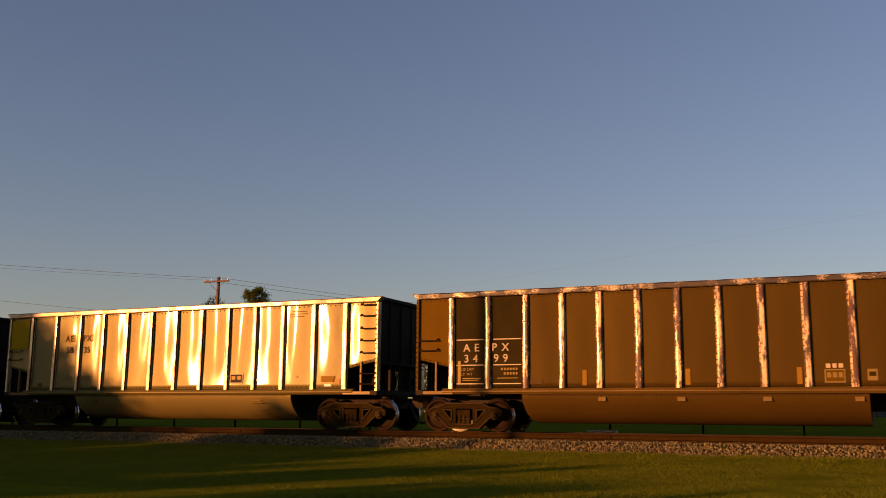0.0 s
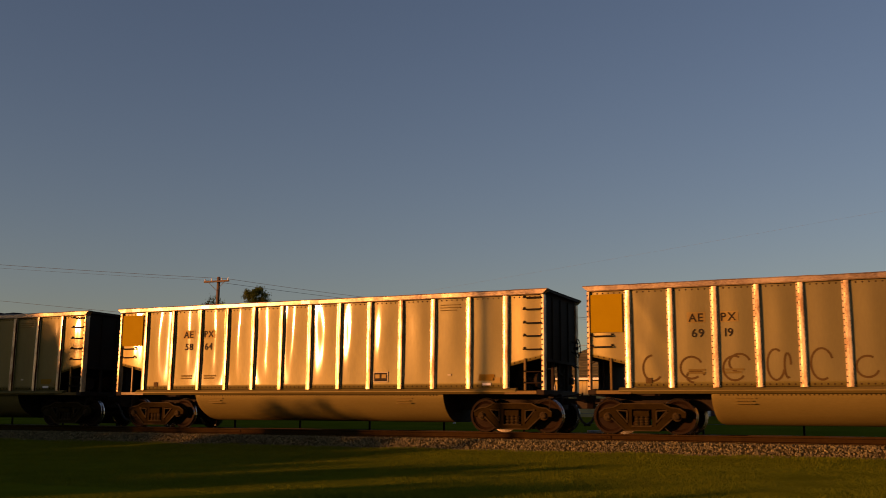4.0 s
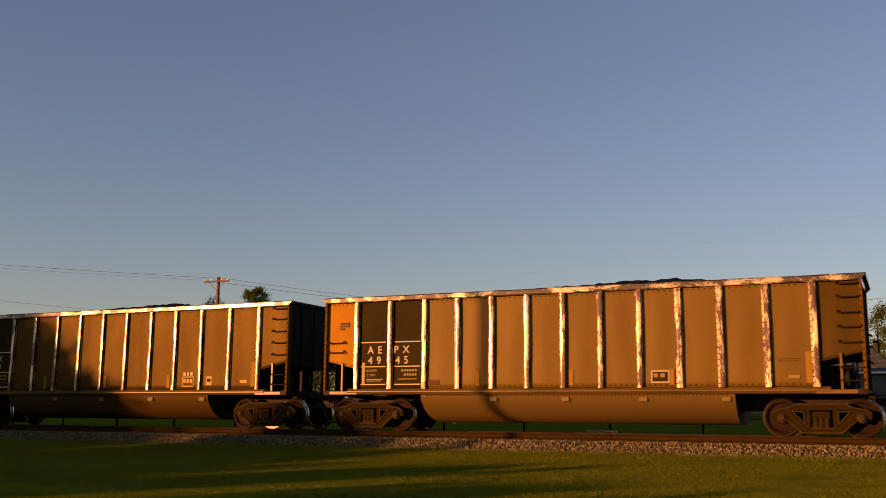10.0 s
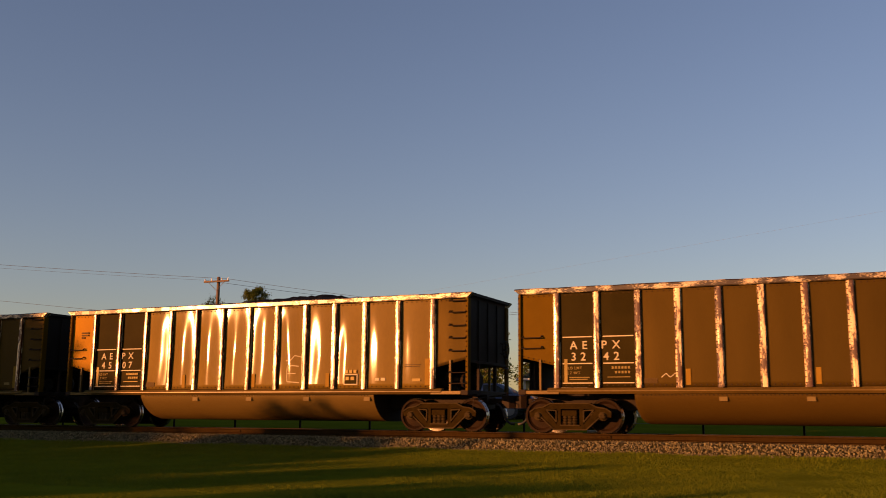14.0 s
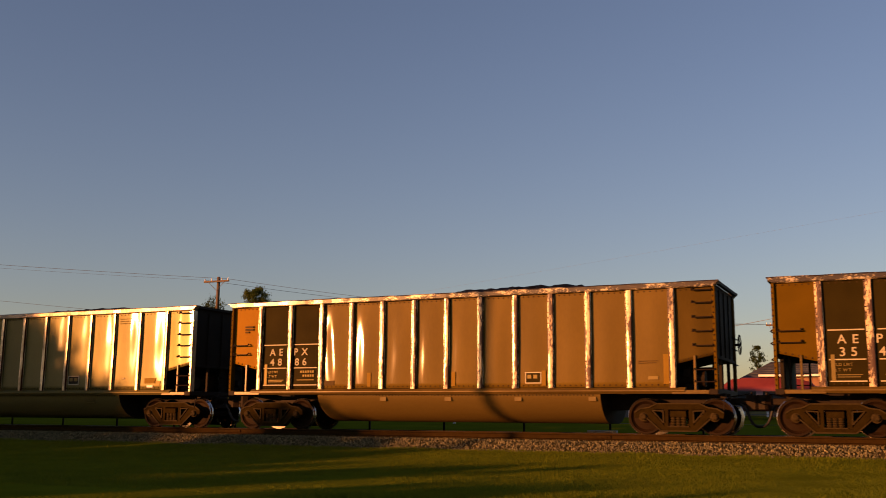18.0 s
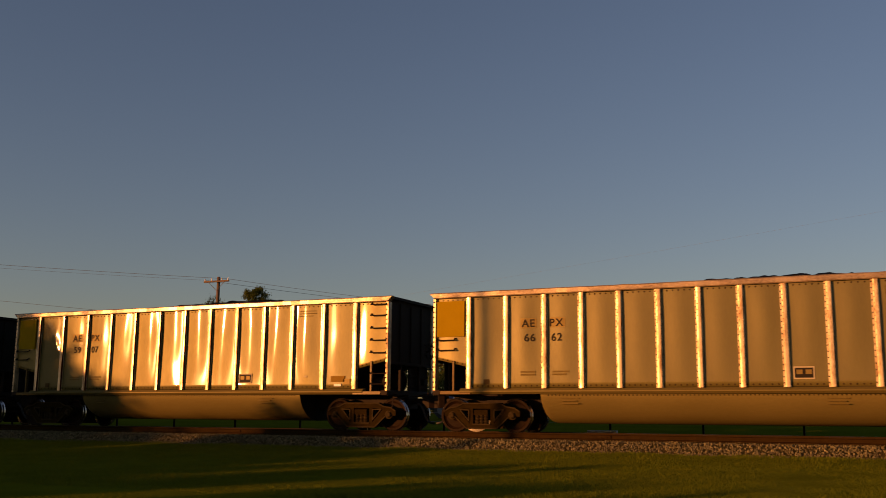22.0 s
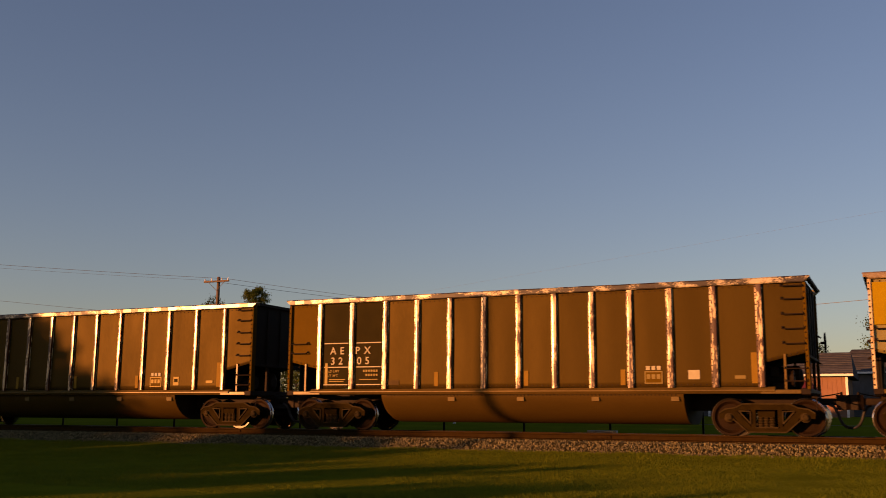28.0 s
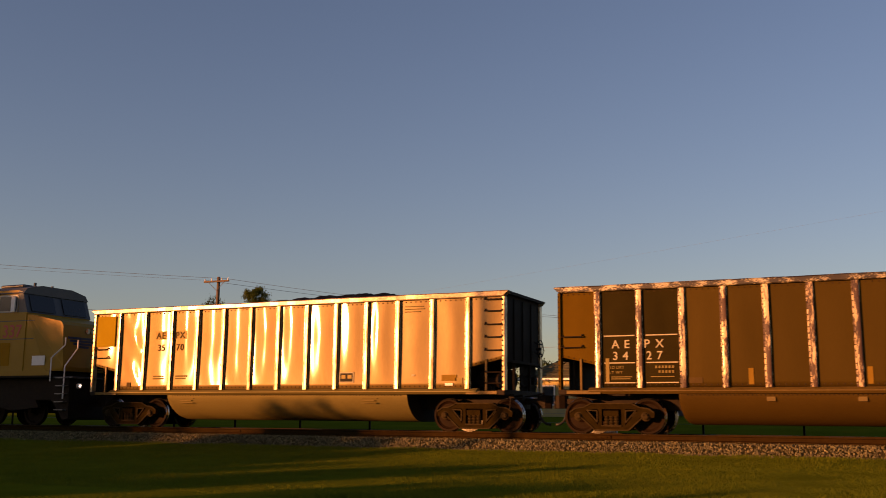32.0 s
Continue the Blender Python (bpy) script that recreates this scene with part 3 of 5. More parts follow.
def tub_mesh(kind):
    def make():
        bm = bmesh.new()
        prof = []
        yw = HALF_W - 0.17
        for a in range(0, 9):
            t = a / 8 * math.pi / 2
            prof.append((-yw + 1.0 * (1 - math.cos(t)), 1.02 - 0.76 * math.sin(t) ** 1.22))
        prof = [(-yw, Z_SILL)] + prof
        prof = prof + [(-y, z) for y, z in prof[::-1]]
        xs = [3.72, 3.74, 3.80, 3.92, 12.36]
        lift = [0.30, 0.18, 0.07, 0.0, 0.0]
        rows = []
        for x, up in zip(xs, lift):
            rows.append([bm.verts.new((x, y * (1 - 0.06 * up), z + (up * 0.55 * (Z_SILL - z) / 0.77))) for y, z in prof])
        for a, b in zip(rows, rows[1:]):
            for i in range(len(prof) - 1):
                bm.faces.new((a[i], a[i + 1], b[i + 1], b[i]))
        bm.faces.new(rows[0])
        # the closing end face takes the near-black put in for its shade
        shut = bm.faces.new([bm.verts.new(v.co + Vector((0.002, 0, 0))) for v in rows[-1][::-1]])
        shut.material_index = 1
        bmesh.ops.recalc_face_normals(bm, faces=bm.faces)
        for i in range(80):
            rivet(bm, 3.95 + i * 0.104, -yw - 0.001, Z_SILL - 0.03, 0.022, 1)
        me = bpy.data.meshes.new("tub")
        bm.to_mesh(me)
        bm.free()
        me.materials.append(M["tub_" + kind])
        me.materials.append(M["end_dark"])
        me.shade_smooth()
        return me
    return cached(("tub", kind), make)


def frame_mesh(name, kind):
    """The pieces of the body that are the same on every car."""
    def make():
        bm = bmesh.new()
        yw = HALF_W
        if name == "top_chord":
            x0, x1 = 0.50, 15.50
            rng = random.Random(17)
            for s in (-1, 1):
                sect = ((0.0, Z_CHORD), (0.012, Z_CHORD + 0.025), (0.012, Z_TOP - 0.03), (-0.015, Z_TOP), (-0.20, Z_TOP), (-0.20, Z_CHORD))
                rows = []
                for i in range(49):                         # rubbed and dented along its length
                    x = x0 + (x1 - x0) * i / 48
                    tip = 0.13 if i in (0, 48) else 0.0     # ends cut back underneath
                    dz, dy = rng.uniform(-0.007, 0.005), rng.uniform(-0.006, 0.004)
                    rows.append([bm.verts.new((x + (tip if i == 0 else -tip) * (1 if z < Z_CHORD + 0.03 else 0), s * (yw + o + (dy if o > -0.1 else 0)), z + (dz if z > Z_CHORD + 0.1 else 0))) for o, z in sect])
                for a, b in zip(rows, rows[1:]):
                    for k in range(6):
                        bm.faces.new((a[k], a[(k + 1) % 6], b[(k + 1) % 6], b[k]))
                bm.faces.new(rows[0])
                bm.faces.new(rows[-1][::-1])
            for x in (x0 + 0.01, x1 - 0.11):
                box(bm, x, x + 0.10, -yw + 0.2, yw - 0.2, Z_TOP - 0.085, Z_TOP - 0.004)
        elif name == "side_sill":
            prism_x(bm, [(-yw + 0.07, Z_SILL), (-yw - 0.004, Z_SILL + 0.062), (-yw - 0.004, Z_SILL + 0.088), (-yw + 0.09, Z_SHEET - 0.012), (-yw + 0.22, Z_SHEET), (-yw + 0.24, Z_SILL)], 1.42, 14.58)
        elif name == "side_sheet":
            box(bm, BODY0, BODY1, -SHEET_Y - 0.02, -SHEET_Y, 1.9, Z_CHORD + 0.02)
            box(bm, RIBS[0], RIBS[-1], -SHEET_Y - 0.02, -SHEET_Y, Z_SHEET - 0.02, 1.9)
        elif name == "centre_sill":
            box(bm, 0.9, 15.28, -0.32, 0.32, 0.62, 1.05)
        elif name == "floor_sheet":
            box(bm, 3.7, 12.4, -1.30, 1.30, Z_SILL - 0.01, Z_SILL + 0.05)
        me = bpy.data.meshes.new(name)
        bmesh.ops.recalc_face_normals(bm, faces=bm.faces)
        # chord ends and cross bars get the near-black standing in for shade
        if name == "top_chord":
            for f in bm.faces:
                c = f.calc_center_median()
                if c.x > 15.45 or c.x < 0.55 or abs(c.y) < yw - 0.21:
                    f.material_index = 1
        bm.to_mesh(me)
        bm.free()
        me.materials.append({"top_chord": M["chord" if kind == "a" else "chord_b"], "side_sill": M["tub_a" if kind == "a" else "sill"], "side_sheet": M["sheet_" + kind], "centre_sill": M["iron"], "floor_sheet": M["end_dark"]}[name])
        if name == "top_chord":
            me.materials.append(M["end_dark"])
        return me
    return cached((name, kind if name in ("side_sheet", "top_chord", "side_sill") else ""), make)


def end_meshes():
    """End sheet, slope sheet, end sill, platform; for the end at larger x, mirrored for the other."""
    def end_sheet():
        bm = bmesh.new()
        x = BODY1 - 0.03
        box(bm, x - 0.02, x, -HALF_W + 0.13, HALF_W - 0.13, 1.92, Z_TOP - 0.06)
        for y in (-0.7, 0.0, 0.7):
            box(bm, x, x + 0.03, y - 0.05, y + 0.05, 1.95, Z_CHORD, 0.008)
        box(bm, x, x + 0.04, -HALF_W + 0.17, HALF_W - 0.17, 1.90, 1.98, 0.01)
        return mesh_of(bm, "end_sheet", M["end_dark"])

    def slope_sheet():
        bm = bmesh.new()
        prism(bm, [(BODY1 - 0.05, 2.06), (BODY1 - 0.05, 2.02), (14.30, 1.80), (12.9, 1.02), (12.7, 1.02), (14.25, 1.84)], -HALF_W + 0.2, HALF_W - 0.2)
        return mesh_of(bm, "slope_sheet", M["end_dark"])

    def end_sill():
        bm = bmesh.new()
        box(bm, 15.18, 15.40, -HALF_W + 0.02, HALF_W - 0.02, 1.0, 1.15, 0.015)
        return mesh_of(bm, "end_sill", M["iron"])

    def platform():
        bm = bmesh.new()
        box(bm, 14.25, 15.18, -HALF_W + 0.02, -HALF_W + 0.18, 1.02, 1.12, 0.01)
        return mesh_of(bm, "end_platform", M["sill"])

    def step():
        bm = bmesh.new()
        box(bm, 14.3, 15.18, -0.45, 0.45, 1.055, 1.10, 0.008)
        return mesh_of(bm, "end_step", M["sill"])

    def brace():
        bm = bmesh.new()
        box(bm, 15.28, 15.36, -0.66, -0.58, 1.14, 1.95, 0.008)
        return mesh_of(bm, "end_brace", M["iron"])

    def brace_far():
        bm = bmesh.new()
        box(bm, 15.28, 15.36, 0.58, 0.66, 1.14, 1.95, 0.008)
        return mesh_of(bm, "end_brace", M["iron"])
    return [(n, cached(n, f)) for n, f in (("end_sheet", end_sheet), ("slope_sheet", slope_sheet), ("end_sill", end_sill), ("end_platform", platform), ("end_step", step), ("end_brace", brace), ("end_brace ", brace_far))]


def platform_far():
    bm = bmesh.new()
    box(bm, 14.25, 15.18, HALF_W - 0.18, HALF_W - 0.02, 1.02, 1.12, 0.01)
    return mesh_of(bm, "end_platform", M["sill"])


def grab_mesh(length):
    def make():
        bm = bmesh.new()
        rod(bm, (0, -0.08, 0), (length, -0.08, 0), 0.017)
        for x in (0, length):
            rod(bm, (x, 0.0, 0.045), (x, -0.08, 0), 0.017)
            box(bm, x - 0.025, x + 0.025, -0.012, 0.0, 0.02, 0.07)
        return mesh_of(bm, "grab_iron", M["iron"])
    return cached(("grab", length), make)


def post_mesh(name, z0, z1, w, d, mat):
    def make():
        bm = bmesh.new()
        box(bm, -w / 2, w / 2, -d / 2, d / 2, z0, z1, 0.008)
        if name == "corner_post":
            for i in range(18):
                z = z0 + 0.1 + i * (z1 - z0 - 0.2) / 17
                rivet(bm, -0.012, -d / 2, z, 0.026, 1)
        return mesh_of(bm, name, [M[mat], M["rivet"]])
    return cached((name, z0, z1, w, d, mat), make)


# trucks
AXLE, TRUCK0, TRUCK1, WHEEL_R = 0.90, 1.885, 14.30, 0.457


def truck_meshes():
    def side_frame():
        bm = bmesh.new()
        y0, y1 = -0.075, 0.075
        prism(bm, [(-1.12, 0.42), (-1.14, 0.56), (-0.98, 0.66), (-0.74, 0.70), (-0.55, 0.80), (0.55, 0.80), (0.74, 0.70), (0.98, 0.66), (1.14, 0.56), (1.12, 0.42), (1.0, 0.44), (0.92, 0.56), (0.74, 0.57), (0.62, 0.64), (-0.62, 0.64), (-0.74, 0.57), (-0.92, 0.56), (-1.0, 0.44)], y0, y1)
        for s in (-1, 1):
            prism(bm, [(s * 0.92, 0.60), (s * 0.72, 0.62), (s * 0.40, 0.27), (s * 0.30, 0.09), (s * 0.45, 0.09)], y0 + 0.003, y1 - 0.003)
            prism(bm, [(s * 0.37, 0.15), (s * 0.26, 0.15), (s * 0.26, 0.66), (s * 0.37, 0.66)], y0 + 0.006, y1 - 0.006)
            prism(bm, [(s * 0.70, 0.40), (s * 0.76, 0.52), (s * 0.70, 0.56), (s * 0.60, 0.52)], y0 + 0.012, y1 - 0.012)
        prism(bm, [(-0.44, 0.08), (0.44, 0.08), (0.38, 0.205), (-0.38, 0.205)], y0 + 0.001, y1 - 0.001)
        # cast flanges round the outline and the two windows
        lines = [[(-1.13, 0.56), (-0.98, 0.655), (-0.74, 0.69), (-0.55, 0.785), (0.55, 0.785), (0.74, 0.69), (0.98, 0.655), (1.13, 0.56)], [(-0.90, 0.50), (-0.45, 0.10), (0.45, 0.10), (0.90, 0.50)]]
        lines += [[(s * 0.66, 0.615), (s * 0.38, 0.30), (s * 0.38, 0.60), (s * 0.66, 0.615)] for s in (-1, 1)] + [[(-0.27, 0.21), (0.27, 0.21)]]
        for pts in lines:
            for (xa, za), (xb, zb) in zip(pts, pts[1:]):
                d = Vector((xb - xa, 0, zb - za))
                n = Vector((-d.z, 0, d.x)).normalized() * 0.017
                for ya, yb in ((y0 - 0.024, y0 + 0.02), (y1 - 0.02, y1 + 0.024)):
                    prism(bm, [(xa - n.x, za - n.z), (xb - n.x, zb - n.z), (xb + n.x, zb + n.z), (xa + n.x, za + n.z)], ya, yb, 1)
        return mesh_of(bm, "side_frame", [M["truck"], M["truck_edge"]])

    def bearing():
        bm = bmesh.new()
        revolve_y(bm, [(-0.115, 0.0), (-0.115, 0.06), (-0.10, 0.085), (-0.06, 0.09), (-0.05, 0.125), (0.09, 0.125), (0.09, 0.0)], 14)
        for i in range(3):
            a = i * 2.094 + 0.5
            rod(bm, (0.05 * math.cos(a), -0.128, 0.05 * math.sin(a)), (0.05 * math.cos(a), -0.10, 0.05 * math.sin(a)), 0.014, 6)
        return mesh_of(bm, "bearing_cap", M["truck_edge"])

    def spring():
        bm = bmesh.new()
        prof = []
        for k in range(6):
            z = 0.225 + k * 0.041
            prof += [(z, 0.055), (z + 0.012, 0.074), (z + 0.028, 0.074)]
        prof = [(0.222, 0.0)] + prof + [(0.475, 0.055), (0.475, 0.0)]
        seg = 10
        rings = [[bm.verts.new((r * math.cos(2 * math.pi * i / seg), r * math.sin(2 * math.pi * i / seg), z)) for i in range(seg)] if r else [bm.verts.new((0, 0, z))] for z, r in prof]
        for p, q in zip(rings, rings[1:]):
            for i in range(seg):
                j = (i + 1) % seg
                if len(p) == 1:
                    bm.faces.new((p[0], q[j], q[i]))
                elif len(q) == 1:
                    bm.faces.new((p[i], p[j], q[0]))
                else:
                    bm.faces.new((p[i], p[j], q[j], q[i]))
        return mesh_of(bm, "spring", M["truck_edge"])

    def bolster():
        bm = bmesh.new()
        prism_x(bm, [(-1.13, 0.46), (-1.13, 0.60), (-0.5, 0.68), (0.5, 0.68), (1.13, 0.60), (1.13, 0.46), (0.5, 0.40), (-0.5, 0.40)], -0.20, 0.20)
        return mesh_of(bm, "bolster", M["truck"])

    def brake_beam():
        bm = bmesh.new()
        for s in (-1, 1):
            box(bm, s * 0.40 - 0.03, s * 0.40 + 0.03, -0.75, 0.75, 0.32, 0.38)
            for y in (-0.74, 0.74):
                prism(bm, [(s * 0.44, 0.24), (s * 0.475, 0.24), (s * 0.45, 0.46), (s * 0.41, 0.46)], y - 0.045, y + 0.045)
        return mesh_of(bm, "brake_beam", M["iron"])

    def wheelset():
        bm = bmesh.new()
        for s in (-1, 1):
            prof = [(-0.795, 0.0), (-0.795, 0.09), (-0.785, 0.13), (-0.745, 0.17), (-0.735, 0.33), (-0.775, 0.385), (-0.80, 0.392), (-0.803, 0.446), (-0.795, 0.457), (-0.715, 0.462), (-0.700, 0.486), (-0.680, 0.480), (-0.672, 0.40), (-0.70, 0.36), (-0.70, 0.16), (-0.64, 0.12), (-0.62, 0.09)]
            mats = [0, 0, 0, 0, 0, 0, 0, 1, 1, 1, 1, 1, 0, 0, 0, 0]
            revolve_y(bm, [(-s * y * -1 if s < 0 else -y, r) for y, r in prof] if s > 0 else prof, 30, mats=mats)
        rod(bm, (0, -1.02, 0), (0, 1.02, 0), 0.08, 12)
        me = mesh_of(bm, "wheelset", [M["wheel"], M["tread"]])
        return me
    return {n: cached(n, f) for n, f in (("side_frame", side_frame), ("bearing_cap", bearing), ("spring", spring), ("bolster", bolster), ("brake_beam", brake_beam), ("wheelset", wheelset))}


WHEELSETS = []      # (object, x of the axle in its truck)


def add_truck(car, x):
    t = truck_meshes()
    tr = obj("truck", t["bolster"], car, pose(x, 0, 0))
    tagged(tr, "dusty three-piece freight truck with two axles")
    for s, turn in ((-1, 0), (1, 180)):
        obj("side_frame", t["side_frame"], tr, pose(0, s * 1.0, 0))
        for a in (-AXLE, AXLE):
            obj("bearing_cap", t["bearing_cap"], tr, pose(a, s * 1.02, WHEEL_R, 0, 0, turn))
        for k in (-0.13, 0.0, 0.13):
            obj("spring", t["spring"], tr, pose(k, s * 1.03, 0))
    obj("brake_beam", t["brake_beam"], tr)
    for a in (-AXLE, AXLE):
        w = obj("wheelset", t["wheelset"], tr, pose(a, 0, WHEEL_R))
        WHEELSETS.append((w, a))
    return tr


def coupler_mesh():
    def make():
        bm = bmesh.new()
        box(bm, 15.2, 15.98, -0.08, 0.08, 0.77, 0.94, 0.02)
        prism_z(bm, [(15.86, -0.18), (16.08, -0.21), (16.22, -0.11), (16.12, -0.02), (16.10, 0.08), (16.16, 0.20), (16.00, 0.23), (15.86, 0.14)], 0.66, 1.02)
        box(bm, 15.28, 15.46, -0.34, 0.34, 0.62, 1.02, 0.02)
        rod(bm, (15.98, -0.05, 1.0), (15.98, -0.05, 1.10), 0.03, 8)
        return mesh_of(bm, "coupler", M["iron"])
    return cached("coupler", make)


def lever_mesh():
    """The uncoupling lever across the end sill, with its hanging handle."""
    def make():
        bm = bmesh.new()
        tube(bm, ((15.50, -1.44, 0.62), (15.50, -1.38, 0.90), (15.50, -0.30, 0.98), (15.74, -0.12, 1.02), (15.94, -0.06, 1.06)), 0.016, 6)
        for y in (-1.15, -0.45):
            box(bm, 15.38, 15.52, y - 0.02, y + 0.02, 0.92, 1.04)
        return mesh_of(bm, "uncoupling_lever", M["iron"])
    return cached("uncoupling_lever", make)


def prism_z(bm, pts, z0, z1, mat=0):
    a = [bm.verts.new((x, y, z0)) for x, y in pts]
    b = [bm.verts.new((x, y, z1)) for x, y in pts]
    n = len(pts)
    fs = [bm.faces.new(a[::-1]), bm.faces.new(b)]
    for i in range(n):
        fs.append(bm.faces.new((a[i], a[(i + 1) % n], b[(i + 1) % n], b[i])))
    for f in fs:
        f.material_index = mat


def hose_mesh():
    def make():
        bm = bmesh.new()
        tube(bm, ((15.70, -0.20, 0.78), (15.80, -0.20, 0.74), (15.88, -0.17, 0.60), (15.93, -0.14, 0.42), (15.99, -0.10, 0.30), (16.07, -0.05, 0.235), (16.18, 0.0, 0.215)), 0.036)
        return mesh_of(bm, "air_hose", M["rubber"], True)
    return cached("air_hose", make)


def coal_mesh(variant, level):
    def make():
        rng = random.Random(60 + variant)
        bm = bmesh.new()
        nx, ny = 110, 16
        peak = [(rng.uniform(3, 6.5), 0.5 * level), (rng.uniform(9.4, 11.4), level * rng.uniform(0.95, 1.05))]
        g = []
        for i in range(nx + 1):
            x = 0.72 + (15.28 - 0.72) * i / nx
            row = []
            for j in range(ny + 1):
                y = -1.34 + 2.68 * j / ny
                env = max(0.0, 1 - (y / 1.36) ** 2)
                hh = max(p[1] * math.exp(-((x - p[0]) / (5.8 if x < p[0] else 1.7)) ** 2) for p in peak)
                endf = min(1, (x - 0.7) / 1.2, (15.3 - x) / 1.2)
                z = Z_TOP - 0.22 + (0.15 + hh * 1.08) * env * endf + 0.06 * noise.noise(Vector((x * 2.3, y * 2.3, variant))) + 0.03 * noise.noise(Vector((x * 7, y * 7, variant))) + rng.uniform(-0.028, 0.028)
                row.append(bm.verts.new((x, y, z)))
            g.append(row)
        for i in range(nx):
            for j in range(ny):
                bm.faces.new((g[i][j], g[i + 1][j], g[i + 1][j + 1], g[i][j + 1]))
        return mesh_of(bm, "coal_load", M["coal"])
    return cached(("coal", variant, level), make)


def plate_mesh(w, h, mat, t=0.006):
    def make():
        bm = bmesh.new()
        box(bm, -w / 2, w / 2, -t - 0.008, 0.03, -h / 2, h / 2)
        return mesh_of(bm, "plate", M[mat])
    return cached(("plate", w, h, mat, t), make)


def reservoir_mesh():
    def make():
        bm = bmesh.new()
        pts = [Vector((14.02, 0.1, 1.46)), Vector((14.10, 0.1, 1.46)), Vector((15.02, 0.1, 1.46)), Vector((15.10, 0.1, 1.46))]
        rod(bm, pts[0], pts[1], 0.16, 16, 0, 0.30)
        rod(bm, pts[1], pts[2], 0.30, 16)
        rod(bm, pts[2], pts[3], 0.30, 16, 0, 0.16)
        for x in (14.3, 14.8):
            box(bm, x - 0.03, x + 0.03, -0.22, 0.42, 1.09, 1.30, 0.01)
        return mesh_of(bm, "air_reservoir", M["iron"])
    return cached("air_reservoir", make)


def cylinder_mesh():
    def make():
        bm = bmesh.new()
        rod(bm, (14.3, -0.72, 1.42), (14.9, -0.72, 1.42), 0.17, 14)
        rod(bm, (14.9, -0.72, 1.42), (14.96, -0.72, 1.42), 0.21, 14)
        rod(bm, (13.9, -0.72, 1.42), (14.3, -0.72, 1.42), 0.04, 8)
        box(bm, 14.45, 14.75, -0.85, -0.60, 1.09, 1.30, 0.01)
        box(bm, 14.42, 14.62, -0.95, -0.86, 1.45, 1.70, 0.02)
        return mesh_of(bm, "brake_cylinder", M["iron"])
    return cached("brake_cylinder", make)


# added dark panel, blocks the daylight through the open end bay
def bay_blocker_mesh():
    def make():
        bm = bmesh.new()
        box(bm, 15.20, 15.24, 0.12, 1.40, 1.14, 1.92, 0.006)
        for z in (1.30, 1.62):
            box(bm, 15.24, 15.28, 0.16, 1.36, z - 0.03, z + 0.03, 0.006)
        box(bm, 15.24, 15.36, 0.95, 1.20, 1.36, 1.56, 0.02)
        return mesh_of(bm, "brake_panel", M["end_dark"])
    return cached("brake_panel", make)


def end_blocker_mesh():
    """An added stiffened dark sheet that blocks daylight through the hand-hold end platform."""
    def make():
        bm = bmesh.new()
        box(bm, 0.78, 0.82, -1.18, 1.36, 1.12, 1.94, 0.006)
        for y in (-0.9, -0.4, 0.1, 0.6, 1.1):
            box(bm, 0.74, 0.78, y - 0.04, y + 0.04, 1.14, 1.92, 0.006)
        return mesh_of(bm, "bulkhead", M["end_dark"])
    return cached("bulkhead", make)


def brake_wheel_mesh():
    def make():
        bm = bmesh.new()
        seg = 18
        for i in range(seg):
            a, b = 2 * math.pi * i / seg, 2 * math.pi * (i + 1) / seg
            rod(bm, (0, 0.26 * math.cos(a), 0.26 * math.sin(a)), (0, 0.26 * math.cos(b), 0.26 * math.sin(b)), 0.016, 5)
        for i in range(4):
            a = i * math.pi / 2 + 0.4
            rod(bm, (0, 0, 0), (0, 0.26 * math.cos(a), 0.26 * math.sin(a)), 0.013, 5)
        rod(bm, (-0.12, 0, 0), (0.02, 0, 0), 0.035, 8)
        return mesh_of(bm, "brake_wheel", M["iron"])
    return cached("brake_wheel", make)


def spray_stroke(car, pts, r=0.022, mat="spray"):
    """A sprayed or chalked line that follows the side sheet."""
    bm = bmesh.new()
    for p, q in zip(pts, pts[1:]):
        d = Vector((q[0] - p[0], 0, q[1] - p[1]))
        if d.length < 1e-4:
            continue
        n = Vector((-d.z, 0, d.x)).normalized() * r
        a, b = Vector((p[0], sheet_y(car, p[0], p[1]) - 0.007, p[1])), Vector((q[0], sheet_y(car, q[0], q[1]) - 0.007, q[1]))
        bm.faces.new([bm.verts.new(v) for v in (a - n, b - n, b + n, a + n)])
    part("spray_stroke", bm, M[mat], car)


SHEETS = {}


def sheet_y(car, x, z):
    """Where the bulged side sheet of a car lies at a place along it."""
    for a, b, fn in SHEETS[car.name]:
        if a <= x <= b:
            return SHEET_Y + fn(x - a, z - Z_SHEET)
    return SHEET_Y


def letter(car, string, size, x, z, key, proud=0.016, gap=0.16):
    """Each character is a stencil of its own, laid on the sheet."""
    glyphs, total = [], 0.0
    for ch in string:
        if ch == " ":
            total += 0.30 * size
            continue
        me = text_mesh(ch, size, key)
        lo, hi = min(v.co.x for v in me.vertices), max(v.co.x for v in me.vertices)
        glyphs.append((me, total - lo, (hi + lo) / 2))
        total += hi - lo + gap * size
    total -= gap * size
    for me, at, mid in glyphs:
        gx = x - total / 2 + at
        obj("lettering", me, car, pose(gx, sheet_y(car, gx + mid, z + 0.35 * size) - proud, z, 90, 0, 0))


